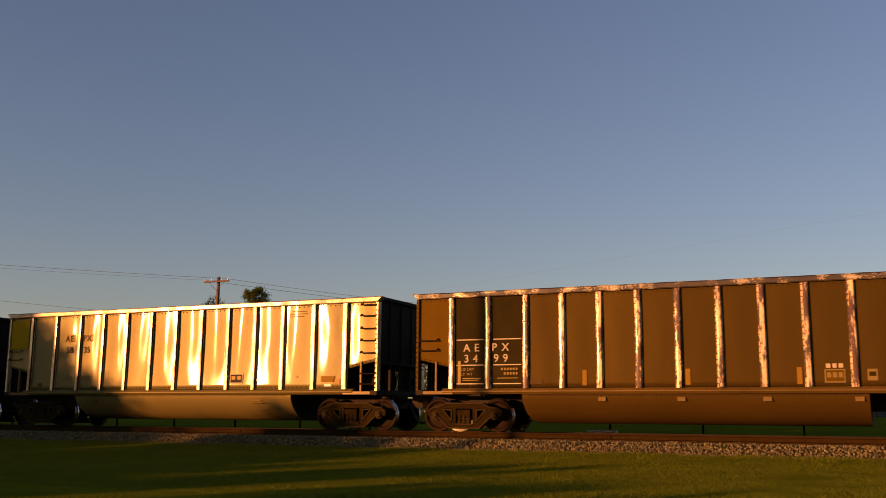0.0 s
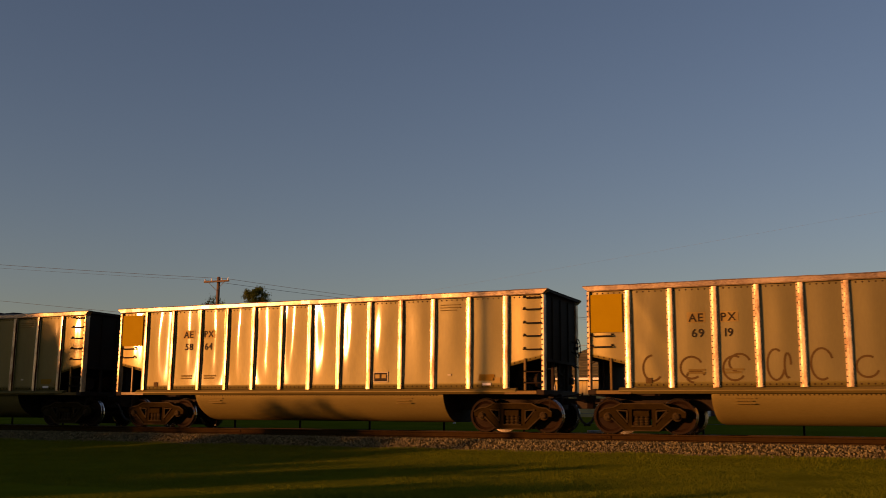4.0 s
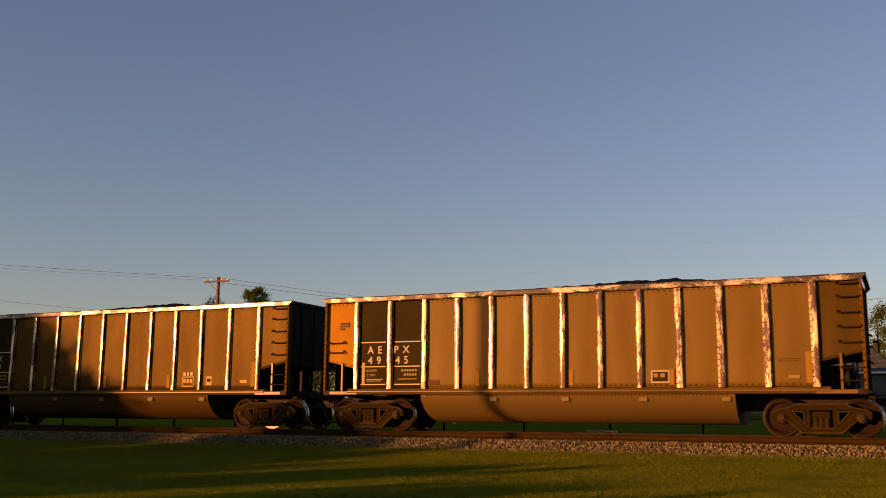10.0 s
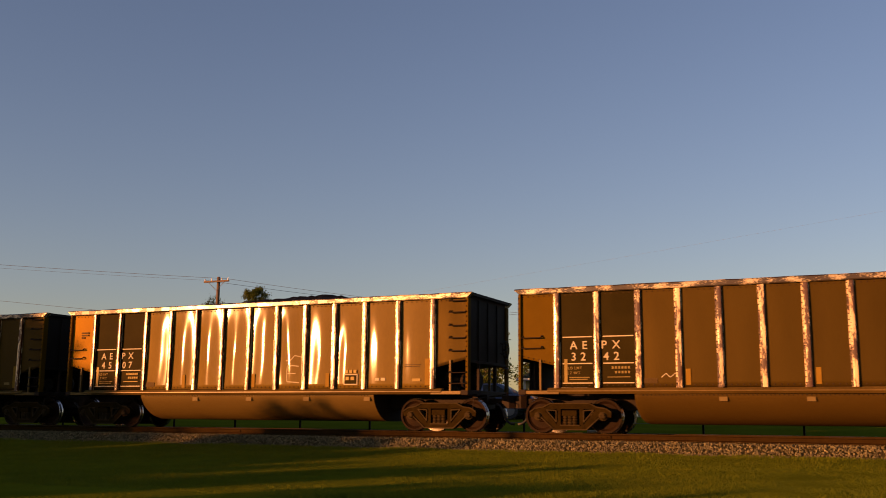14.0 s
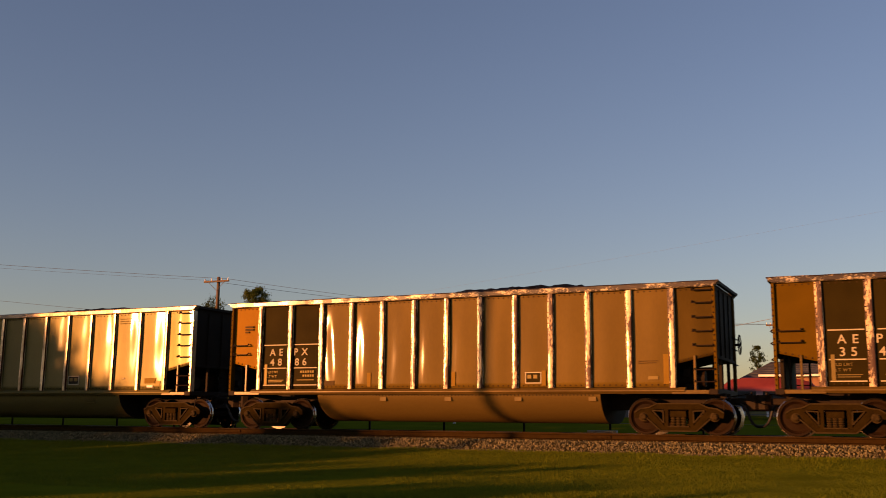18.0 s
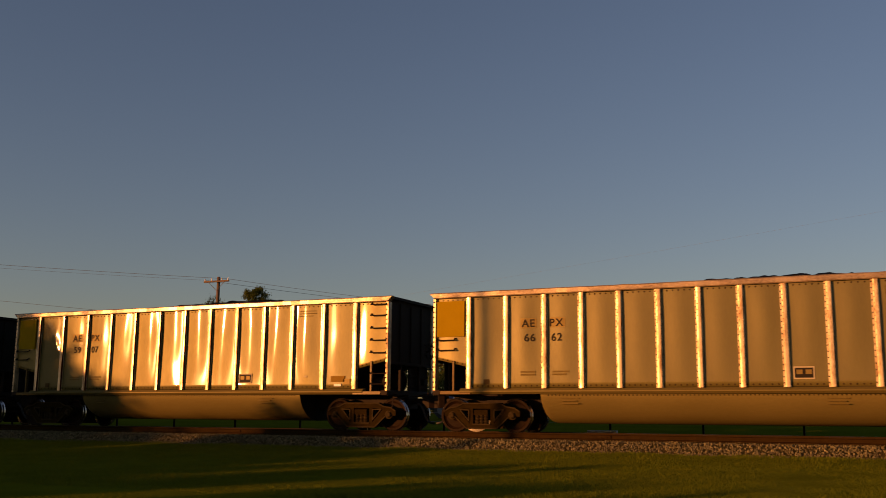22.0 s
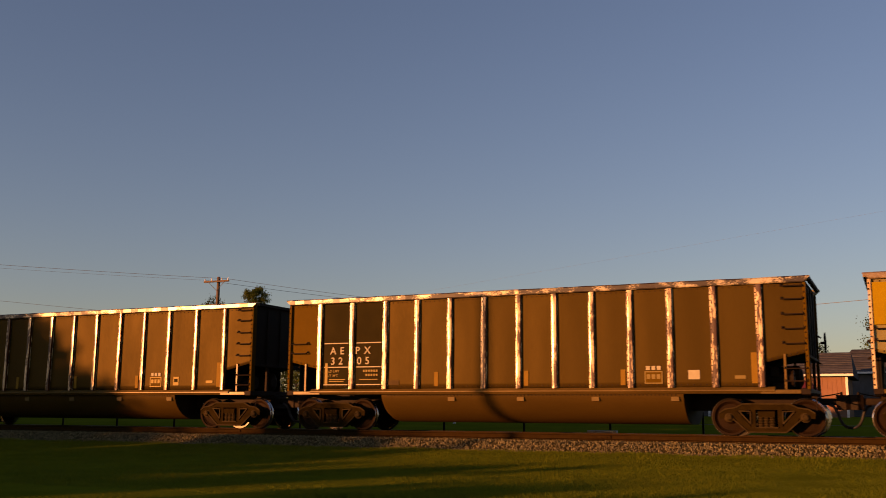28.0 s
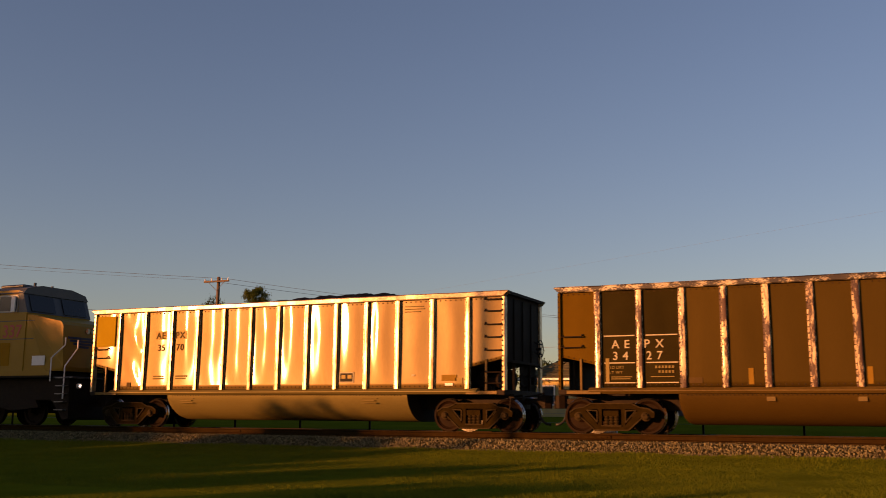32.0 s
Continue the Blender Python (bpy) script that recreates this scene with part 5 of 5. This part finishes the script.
            for s in (-1, 1):
                prof = [(s * 0.80, 0.0), (s * 0.80, 0.12), (s * 0.75, 0.2), (s * 0.75, 0.40), (s * 0.80, 0.44), (s * 0.80, r), (s * 0.71, r), (s * 0.695, r + 0.025), (s * 0.67, r + 0.02), (s * 0.67, 0.1)]
                revolve_y(bm, prof, 26)
            rod(bm, (0, -1.0, 0), (0, 1.0, 0), 0.1, 10)
            ws = part("wheelset", bm, M["wheel"], tr, at=pose(cx + a, 0, r))
            LOCO_WHEELS.append((ws, cx + a, r))
    obj("coupler", coupler_mesh(), lo, pose(-16.18, 0, 0))
    obj("coupler", coupler_mesh(), lo, pose(-5.9, 0, 0, 0, 0, 180))
    return lo


LOCO = locomotive()


# ------------------------------------------------------------------ behind the track
def wire(pts, r=0.028, sag=0.0):
    p, q = Vector(pts[0]), Vector(pts[1])
    cu = bpy.data.curves.new("power_line", 'CURVE')
    cu.dimensions, cu.bevel_depth, cu.bevel_resolution = '3D', r, 1
    sp = cu.splines.new('POLY')
    n = 24
    sp.points.add(n)
    for i in range(n + 1):
        t = i / n
        v = p.lerp(q, t)
        sp.points[i].co = (v.x, v.y, v.z - sag * 4 * t * (1 - t), 1)
    cu.materials.append(M["far_wire"])
    ob = new("power_line", cu)
    tagged(ob, "thin black overhead power line sagging between poles", "cable", "overhead power lines")


def utility_pole(x, y, top, arm, arm_dz=0.35, transformer=False, turn=0, lamp=False, r=0.16):
    z0 = ground_z(y)
    root = empty("utility_pole", pose(x, y, z0, 0, 0, turn))
    h = top - z0
    bm = bmesh.new()
    for i in range(4):
        rod(bm, (0, 0, h * i / 4 - (0.2 if i == 0 else 0)), (0, 0, h * (i + 1) / 4), r * (1 - 0.09 * i), 10, 0, r * (1 - 0.09 * (i + 1)))
    part("pole", bm, M["pole"], root, smooth=True)
    if arm:
        bm = bmesh.new()
        box(bm, -arm / 2, arm / 2, -r - 0.12, -r, h - arm_dz - 0.07, h - arm_dz + 0.07, 0.01)
        part("crossarm", bm, M["pole"], root)
        for s in (-1, 1):
            bm = bmesh.new()
            rod(bm, (s * arm * 0.32, -r - 0.05, h - arm_dz - 0.06), (0, -r - 0.03, h - arm_dz - 0.75), 0.02)
            part("arm_brace", bm, M["steel_grey"], root)
        for k in (-0.46, -0.2, 0.2, 0.46):
            bm = bmesh.new()
            rod(bm, (arm * k, -r - 0.06, h - arm_dz + 0.06), (arm * k, -r - 0.06, h - arm_dz + 0.26), 0.05, 7, 0, 0.03)
            part("insulator", bm, M["trim"], root)
    if transformer:
        bm = bmesh.new()
        rod(bm, (-0.42, -0.1, h - 1.75), (-0.42, -0.1, h - 0.85), 0.24, 14)
        rod(bm, (-0.42, -0.1, h - 0.85), (-0.42, -0.1, h - 0.76), 0.24, 14, 0, 0.12)
        part("transformer", bm, M["steel_grey"], root, "grey transformer can")
        bm = bmesh.new()
        rod(bm, (0, 0, h - 0.35), (-0.85, 0, h - 0.30), 0.03)
        part("bracket", bm, M["steel_grey"], root)
    if lamp:
        bm = bmesh.new()
        rod(bm, (0, 0, h - 2.4), (0.75, -0.2, h - 2.15), 0.03)
        rod(bm, (0.62, -0.2, h - 2.22), (1.05, -0.3, h - 2.25), 0.10, 8, 0, 0.06)
        part("lamp_head", bm, M["steel_grey"], root)
    tagged(root, "weathered wooden utility pole" + (" with crossarm and insulators" if arm else " with a grey transformer"), "utility pole", "poles of the power line")
    return root


def house(name, x0, x1, y0, y1, base, eave, ridge, rx0, rx1, siding, roof, label, door=None, windows=(), pitch_board=0.22):
    """A one-storey house with a hip roof, boarded walls, trim, door and windows facing the track."""
    root = empty(name, pose(0, 0, 0))
    tagged(root, label, "house")
    bm = bmesh.new()
    box(bm, x0, x1, y0, y1, base - 0.6, eave)
    wall = part("wall", bm, M[siding], root)
    n = int((x1 - x0) / pitch_board)
    bw = (x1 - x0) / n
    bm = bmesh.new()
    box(bm, 0.006, bw - 0.006, -0.010, 0.0, base - 0.1, eave - 0.05)
    board = mesh_of(bm, "siding_board", M[siding])
    for i in range(n):
        obj("siding_board", board, wall, pose(x0 + i * bw, y0, 0))
    bm = bmesh.new()
    o = 0.35
    yc = (y0 + y1) / 2
    v = [bm.verts.new(p) for p in ((x0 - o, y0 - o, eave), (x1 + o, y0 - o, eave), (x1 + o, y1 + o, eave), (x0 - o, y1 + o, eave), (rx0, yc, ridge), (rx1, yc, ridge))]
    low = [bm.verts.new(p) for p in ((x0 - o, y0 - o, eave - 0.12), (x1 + o, y0 - o, eave - 0.12), (x1 + o, y1 + o, eave - 0.12), (x0 - o, y1 + o, eave - 0.12))]
    for f in ((0, 1, 5, 4), (1, 2, 5), (2, 3, 4, 5), (3, 0, 4)):
        bm.faces.new([v[i] for i in f])
    for i in range(4):
        bm.faces.new((v[i], low[i], low[(i + 1) % 4], v[(i + 1) % 4]))
    bm.faces.new(low)
    rf = part("roof", bm, M[roof], root)
    # courses of shingles on the slope towards the track
    courses = 12
    for i in range(courses):
        t0, t1 = i / courses, (i + 1) / courses
        bm = bmesh.new()
        def at(t, lift):
            a = Vector((x0 - o, y0 - o, eave)).lerp(Vector((rx0, yc, ridge)), t)
            b = Vector((x1 + o, y0 - o, eave)).lerp(Vector((rx1, yc, ridge)), t)
            return a + Vector((0, -0.3, 1)) * lift, b + Vector((0, -0.3, 1)) * lift
        a0, b0 = at(t0, 0.03)
        a1, b1 = at(t1, 0.008)
        c0, d0 = at(t0, 0.004)
        vs = [bm.verts.new(p) for p in (a0, b0, b1, a1, c0, d0)]
        bm.faces.new((vs[0], vs[1], vs[2], vs[3]))
        bm.faces.new((vs[4], vs[5], vs[1], vs[0]))
        part("shingle_course", bm, M[roof], rf)
    bm = bmesh.new()
    box(bm, x0 - o, x1 + o, y0 - o - 0.03, y0 - o - 0.002, eave - 0.10, eave + 0.01)
    part("fascia", bm, M["trim"], root, "pale fascia board")
    for x in (x0, x1):
        bm = bmesh.new()
        box(bm, x - 0.06, x + 0.06, y0 - 0.05, y0 - 0.022, base - 0.1, eave - 0.05)
        part("corner_trim", bm, M["trim"], root)
    if door:
        bm = bmesh.new()
        box(bm, door[0], door[1], y0 - 0.05, y0 - 0.024, base, base + door[2])
        d = part("door", bm, M["barn"], root, "dark open doorway door")
        bm = bmesh.new()
        for a, b, c, e in ((door[0] - 0.1, door[0], base, base + door[2]), (door[1], door[1] + 0.1, base, base + door[2]), (door[0] - 0.1, door[1] + 0.1, base + door[2], base + door[2] + 0.1)):
            box(bm, a, b, y0 - 0.07, y0 - 0.022, c, e)
        part("door_frame", bm, M["trim"], d)
    for wx, wz, ww, wh in windows:
        bm = bmesh.new()
        for a, b, c, e in ((wx - ww / 2 - 0.08, wx + ww / 2 + 0.08, wz - wh / 2 - 0.08, wz - wh / 2), (wx - ww / 2 - 0.08, wx + ww / 2 + 0.08, wz + wh / 2, wz + wh / 2 + 0.08),
                           (wx - ww / 2 - 0.08, wx - ww / 2, wz - wh / 2, wz + wh / 2), (wx + ww / 2, wx + ww / 2 + 0.08, wz - wh / 2, wz + wh / 2)):
            box(bm, a, b, y0 - 0.07, y0 - 0.022, c, e)
        wf = part("window", bm, M["trim"], root)
        bm = bmesh.new()
        box(bm, wx - ww / 2, wx + ww / 2, y0 - 0.045, y0 - 0.024, wz - wh / 2, wz + wh / 2)
        part("pane", bm, M["glass"], wf)
    return root


house("tan_house", -18.1, -12.3, 24, 30, 0.47, 2.42, 4.25, -15.2, -14.6, "siding_tan", "shingle", "low tan boarded house with grey shingle hip roof", (-13.5, -12.62, 1.85), ((-16.9, 1.55, 0.8, 0.9),))
house("dark_roofed_house", -12.6, -9.9, 31, 39, 0.55, 2.3, 4.55, -16.6, -15.9, "barn", "shingle_dark", "dark house with charcoal shingle roof behind another house")
house("rose_house", -6.7, -2.75, 30, 36, 0.55, 2.75, 4.05, -5.4, -2.6, "siding_rose", "shingle_dark", "low rose boarded house with grey shingle hip roof")
house("gabled_house", -9.3, -6.2, 40, 46, 0.6, 2.85, 4.15, -7.9, -7.2, "siding_tan", "shingle_dark", "small tan house with grey roof behind rose house")
house("barn", -3.6, -0.6, 38, 45, 0.6, 3.2, 4.75, -2.9, -1.8, "barn", "shingle_dark", "dark weathered barn with charcoal roof")


def vehicle(name, x, y, turn, paint, label, pickup=False, scale=1.0, lx=1.0):
    z0 = ground_z(y)
    root = empty(name, pose(x, y, z0, 0, 0, turn))
    tagged(root, label, "car")
    S = scale
    hw = 0.92 * S
    def P(l):
        return [(a * S * lx, b * S) for a, b in l]
    bm = bmesh.new()
    if pickup == "van":
        prism(bm, P([(-2.55, 0.40), (-2.62, 0.9), (-2.5, 1.35), (-2.2, 1.72), (-1.7, 1.86), (1.3, 1.88), (2.05, 1.22), (2.6, 1.05), (2.65, 0.5), (2.3, 0.38), (-2.3, 0.36)]), -hw, hw)
    elif pickup:
        prism(bm, P([(-2.6, 0.45), (-2.62, 0.95), (-2.45, 1.08), (-1.2, 1.14), (2.6, 1.14), (2.65, 0.5), (2.3, 0.40), (-2.3, 0.38)]), -hw, hw)
    else:
        prism(bm, P([(-2.2, 0.42), (-2.25, 0.72), (-2.05, 0.86), (-1.1, 0.98), (1.6, 1.02), (2.2, 0.92), (2.25, 0.5), (2.0, 0.36), (-2.0, 0.34)]), -hw, hw)
    bmesh.ops.bevel(bm, geom=list(bm.edges), offset=0.05, segments=2, affect='EDGES')
    body = part("body", bm, M[paint], root, smooth=True)
    bm = bmesh.new()
    prof = P([(-1.3, 1.80), (-1.2, 1.93), (0.9, 1.94), (1.0, 1.80)]) if pickup == "van" else P([(-1.25, 1.10), (-0.55, 1.74), (0.85, 1.76), (1.0, 1.10)]) if pickup else P([(-1.15, 0.95), (-0.45, 1.42), (0.85, 1.44), (1.65, 0.98)])
    prism(bm, prof, -hw * 0.88, hw * 0.88)
    bmesh.ops.bevel(bm, geom=list(bm.edges), offset=0.06, segments=2, affect='EDGES')
    part("roof_box" if pickup == "van" else "cabin", bm, M[paint], root, smooth=True)
    wy = hw * (1.0 if pickup == "van" else 0.885)
    for s in (-1, 1):
        bm = bmesh.new()
        pr = P([(-2.1, 0.95), (-2.1, 1.28), (-0.1, 1.30), (-0.1, 0.95)]) if pickup == "van" else P([(-1.0, 1.16), (-0.5, 1.64), (0.10, 1.66), (0.10, 1.16)]) if pickup else P([(-0.9, 1.02), (-0.42, 1.36), (0.2, 1.37), (0.2, 1.02)])
        prism(bm, pr, s * wy - 0.006, s * wy + 0.006)
        part("side_window", bm, M["glass"], root)
        bm = bmesh.new()
        pr = P([(0.2, 0.95), (0.2, 1.30), (1.2, 1.30), (1.7, 0.98)]) if pickup == "van" else P([(0.18, 1.16), (0.18, 1.66), (0.78, 1.66), (0.88, 1.16)]) if pickup else P([(0.28, 1.02), (0.28, 1.37), (0.82, 1.37), (1.4, 1.03)])
        prism(bm, pr, s * wy - 0.006, s * wy + 0.006)
        part("side_window", bm, M["glass"], root)
        for ax in ((-1.65, 1.7) if pickup else (-1.4, 1.4)):
            bm = bmesh.new()
            r = 0.36 * S
            revolve_y(bm, [(-0.11, 0.0), (-0.11, r * 0.62), (-0.10, r * 0.95), (-0.08, r), (0.08, r), (0.10, r * 0.95), (0.11, 0.0)], 18, ax * S * lx, r)
            wh = part("wheel", bm, M["rubber"], root, at=pose(0, s * (hw - 0.08), 0))
            bm = bmesh.new()
            revolve_y(bm, [(-0.118, 0.0), (-0.125, r * 0.2), (-0.118, r * 0.6), (-0.10, r * 0.6)], 14, ax * S * lx, r)
            part("rim", bm, M["steel_grey"], wh)
        bm = bmesh.new()
        box(bm, (-2.64 if pickup else -2.27) * S * lx, (-2.5 if pickup else -2.15) * S * lx, s * hw * 0.7 - 0.15, s * hw * 0.7 + 0.15, 0.70 * S, 0.84 * S, 0.02)
        part("headlight", bm, M["trim"], root)
    return root


vehicle("van", -6.0, 22.6, 182, "red_car", "parked red van on the grass beside a house", "van", 0.96, 1.02)
vehicle("parked_car", -18.3, 18.6, 8, "blue_car", "parked dark blue car in front of yard trees", False, 1.15)

utility_pole(-50.65, 40, 11.6, 2.5, 0.4, r=0.21)
utility_pole(-8.1, 55, 9.95, 0, transformer=True, r=0.17)
utility_pole(-11.25, 75, 9.55, 1.35, 0.12, lamp=True, r=0.15)
for k, y in enumerate((-0.46, 0.46)):
    wire([(-50.65 + 2.5 * y, 39.7, 11.35), (-90.7 + 2 * y, 10.3, 13.55 + 0.12 * k)], 0.014 if k else 0.008, 0.35)
    wire([(-50.65 + 2.5 * y, 39.7, 11.35), (-11.25 + 1.2 * y, 74.8, 9.5)], 0.014, 0.9)
wire([(-50.65, 39.8, 8.0), (-90, 10.2, 12.0)], 0.012, 0.3)
wire([(-8.1, 54.8, 8.3), (-38, 80, 8.2)], 0.02, 0.6)
wire([(-8.1, 54.8, 9.6), (-11.25, 74.8, 9.5)], 0.02, 0.3)
wire([(-8.1, 54.8, 9.0), (30, 30, 9.6)], 0.02, 0.4)
wire([(-34.0, 40.0, 9.3), (9.0, 40.0, 14.2)], 0.003, 0.05)
# the pole whose shadow falls across the passing cars
sx, sy = shade_spot(-10.55 * math.cos(radians(SUN_AZ)), 36)
utility_pole(sx, sy, 9.5, 0, r=0.17)

tree("tree", -61.2, 60, 12.95, 1.25, 10.9, 6000, 0.13, "leaf", 21, "round green tree top rising behind the train", trunk_r=0.25)
tree("tree", -58.6, 50, 10.8, 1.5, 6.0, 4500, 0.13, "needle", 22, "dark green tree beside a utility pole", trunk_r=0.2)
tree("tree", -10.95, 60, 5.75, 0.62, 3.6, 2200, 0.10, "needle", 23, "small dark tree behind a house roof", trunk_r=0.12, shape="round")
tree("tree", -0.95, 58, 8.7, 1.9, 3.0, 8000, 0.14, "leaf", 24, "leafy green tree behind the barn", trunk_r=0.2)
tree("tree", -19.7, 22.5, 4.6, 1.35, 1.2, 4200, 0.13, "leaf", 25, "leafy green yard tree behind the track", trunk_r=0.1)
tree("shrub", -18.6, 27.0, 3.4, 1.0, 0.5, 2600, 0.12, "leaf", 26, "grey-green yard shrub beside the house", "shrub", trunk_r=0.06)
tree("shrub", -22.6, 24.5, 2.6, 0.9, 0.4, 1800, 0.12, "leaf", 27, "green yard shrub behind the track", "shrub", trunk_r=0.06)
tree("tree", -5.6, 52, 5.2, 1.4, 2.6, 6000, 0.075, "needle", 28, "thin dark tree behind a rose house", trunk_r=0.1)
tree("tree", -28.0, 34, 4.4, 1.5, 1.0, 2600, 0.15, "leaf", 29, "leafy green tree far behind the track", trunk_r=0.1)

for k, (x, y, h) in enumerate(((-24.6, 30, 3.7), (-31.5, 33, 4.1), (-35.2, 32, 3.8), (-38.8, 34, 4.4), (-42.8, 33, 4.0), (-47.0, 34, 4.3))):
    tree("tree", x, y, h, 2.1, 0.3, 4200, 0.16, "needle" if k % 2 else "leaf", 60 + k, "dense dark green tree at the back of a yard", trunk_r=0.1)

# white yard post
bm = bmesh.new()
box(bm, -17.70, -17.60, 14.0, 14.1, ground_z(14) - 0.2, 2.9, 0.01)
tagged(obj("yard_post", mesh_of(bm, "yard_post", M["trim"])), "white square yard post on the grass", "post")


def fence():
    root = empty("wire_fence", pose(0, 0, 0))
    tagged(root, "low wire fence with thin dark posts behind the track", "fence")
    y = 5.5
    def make():
        b = bmesh.new()
        box(b, -0.03, 0.03, -0.03, 0.03, -0.5, 0.62, 0.006)
        return mesh_of(b, "fence_post", M["iron"])
    me = make()
    for i in range(21):
        obj("fence_post", me, root, pose(-48.5 + 2.86 * i, y, 0))
    for z in (-0.05, 0.25, 0.55):
        b = bmesh.new()
        rod(b, (-48.5, y, z), (8.7, y, z), 0.006, 4)
        part("fence_wire", b, M["steel_grey"], root)


fence()
bm = bmesh.new()
box(bm, -8.75, -7.85, 3.95, 4.12, -0.42, 0.045, 0.01)
tagged(obj("marker_board", mesh_of(bm, "marker_board", M["trim"])), "pale board standing at the edge of the ballast", "board")


def far_woods():
    rng = random.Random(44)
    verts, faces = [], []
    for i in range(15000):
        x = rng.uniform(-330, 60)
        y = 190 + rng.uniform(-8, 8)
        h = 3.2 + 1.6 * noise.noise(Vector((x * 0.05, 0, 0))) + 1.0 * noise.noise(Vector((x * 0.25, 0, 5)))
        z = ground_z(y) + h * rng.random() ** 0.7
        r = rng.uniform(0.25, 0.6)
        rot = Euler((rng.uniform(0, 6.28), rng.uniform(0, 6.28), 0)).to_matrix()
        k = len(verts)
        for v in ((-r, 0, 0), (0, -r, 0), (r, 0, 0), (0, r, 0)):
            verts.append(Vector((x, y, z)) + rot @ Vector(v))
        faces.append((k, k + 1, k + 2, k + 3))
    tagged(scatter_mesh("far_woods", verts, faces, M["needle"]), "low dark green line of distant trees", "woods", kind="stuff")


far_woods()

# sprayed scrawl along one silver car, and on another's yellow panel
def scrawl():
    rng = random.Random(77)
    car = CARS[2][0]
    for x0, x1, z0, z1 in ((2.05, 2.55, 1.35, 2.0), (3.0, 3.55, 1.4, 1.95), (3.15, 3.6, 1.3, 1.6), (4.05, 4.6, 1.35, 1.95), (4.2, 4.7, 1.55, 2.0), (5.1, 5.5, 1.35, 2.1), (5.5, 5.65, 1.4, 2.0), (6.1, 6.6, 1.35, 2.1), (7.1, 7.6, 1.4, 1.9), (8.15, 8.6, 1.35, 2.0), (9.2, 9.6, 1.4, 1.9)):
        a0, sweep = rng.uniform(0, 2), rng.uniform(3.4, 5.2)
        cx, cz, rx, rz = (x0 + x1) / 2, (z0 + z1) / 2, (x1 - x0) / 2, (z1 - z0) / 2
        spray_stroke(car, [(cx + rx * math.cos(a0 + sweep * i / 14), cz + rz * math.sin(a0 + sweep * i / 14)) for i in range(15)], 0.026)
    car = CARS[15][0]
    pts = [(0.98 + 0.035 * i, 3.1 + (0.16 if i % 2 else -0.12) * rng.uniform(0.5, 1.2)) for i in range(11)]
    spray_stroke(car, pts, 0.016)
    car = CARS[9][0]                     # chalked letter and squiggle
    spray_stroke(car, [(9.85, 1.38), (9.62, 1.40), (9.42, 1.41), (9.41, 1.65), (9.42, 1.88), (9.62, 1.89), (9.82, 1.87)], 0.013, "white")
    spray_stroke(car, [(9.43, 1.65), (9.60, 1.66), (9.72, 1.65)], 0.012, "white")
    spray_stroke(car, [(9.36, 2.05), (9.50, 2.03), (9.58, 2.10), (9.66, 2.19), (9.80, 2.17), (9.92, 2.14)], 0.012, "white")
    for car, x, z in ((CARS[8][0], 4.45, 1.44),):
        spray_stroke(car, [(x, z), (x + 0.12, z + 0.10), (x + 0.22, z), (x + 0.36, z + 0.11)], 0.010, "white")


scrawl()


# ------------------------------------------------------------------ motion of the train
def train_s(t):
    q = (t - 16) / 16
    return -16.7221 + 9.7197 * t + 10 * (0.3585 * q * q + 0.0113 * q ** 3 + 0.0370 * q ** 4 + 0.0083 * q ** 5)


def motions():
    times = [0.5 * i for i in range(65)]
    for car, index, shift in CARS:
        walk(car, [(t, pose(train_s(t) - L * index + shift, TRACK_Y, 0)) for t in times])
    walk(LOCO, [(t, pose(train_s(t) - L * 20 - 0.11, TRACK_Y, 0)) for t in times])
    steps = [i / 15 for i in range(481)]
    for w, x, r in LOCO_WHEELS:
        walk(w, [(t, pose(x, 0, r) @ Matrix.Rotation((train_s(t) - train_s(0)) / r, 4, 'Y')) for t in steps])
    for w, x in WHEELSETS:
        walk(w, [(t, pose(x, 0, WHEEL_R) @ Matrix.Rotation((train_s(t) - train_s(0)) / WHEEL_R, 4, 'Y')) for t in steps])


motions()
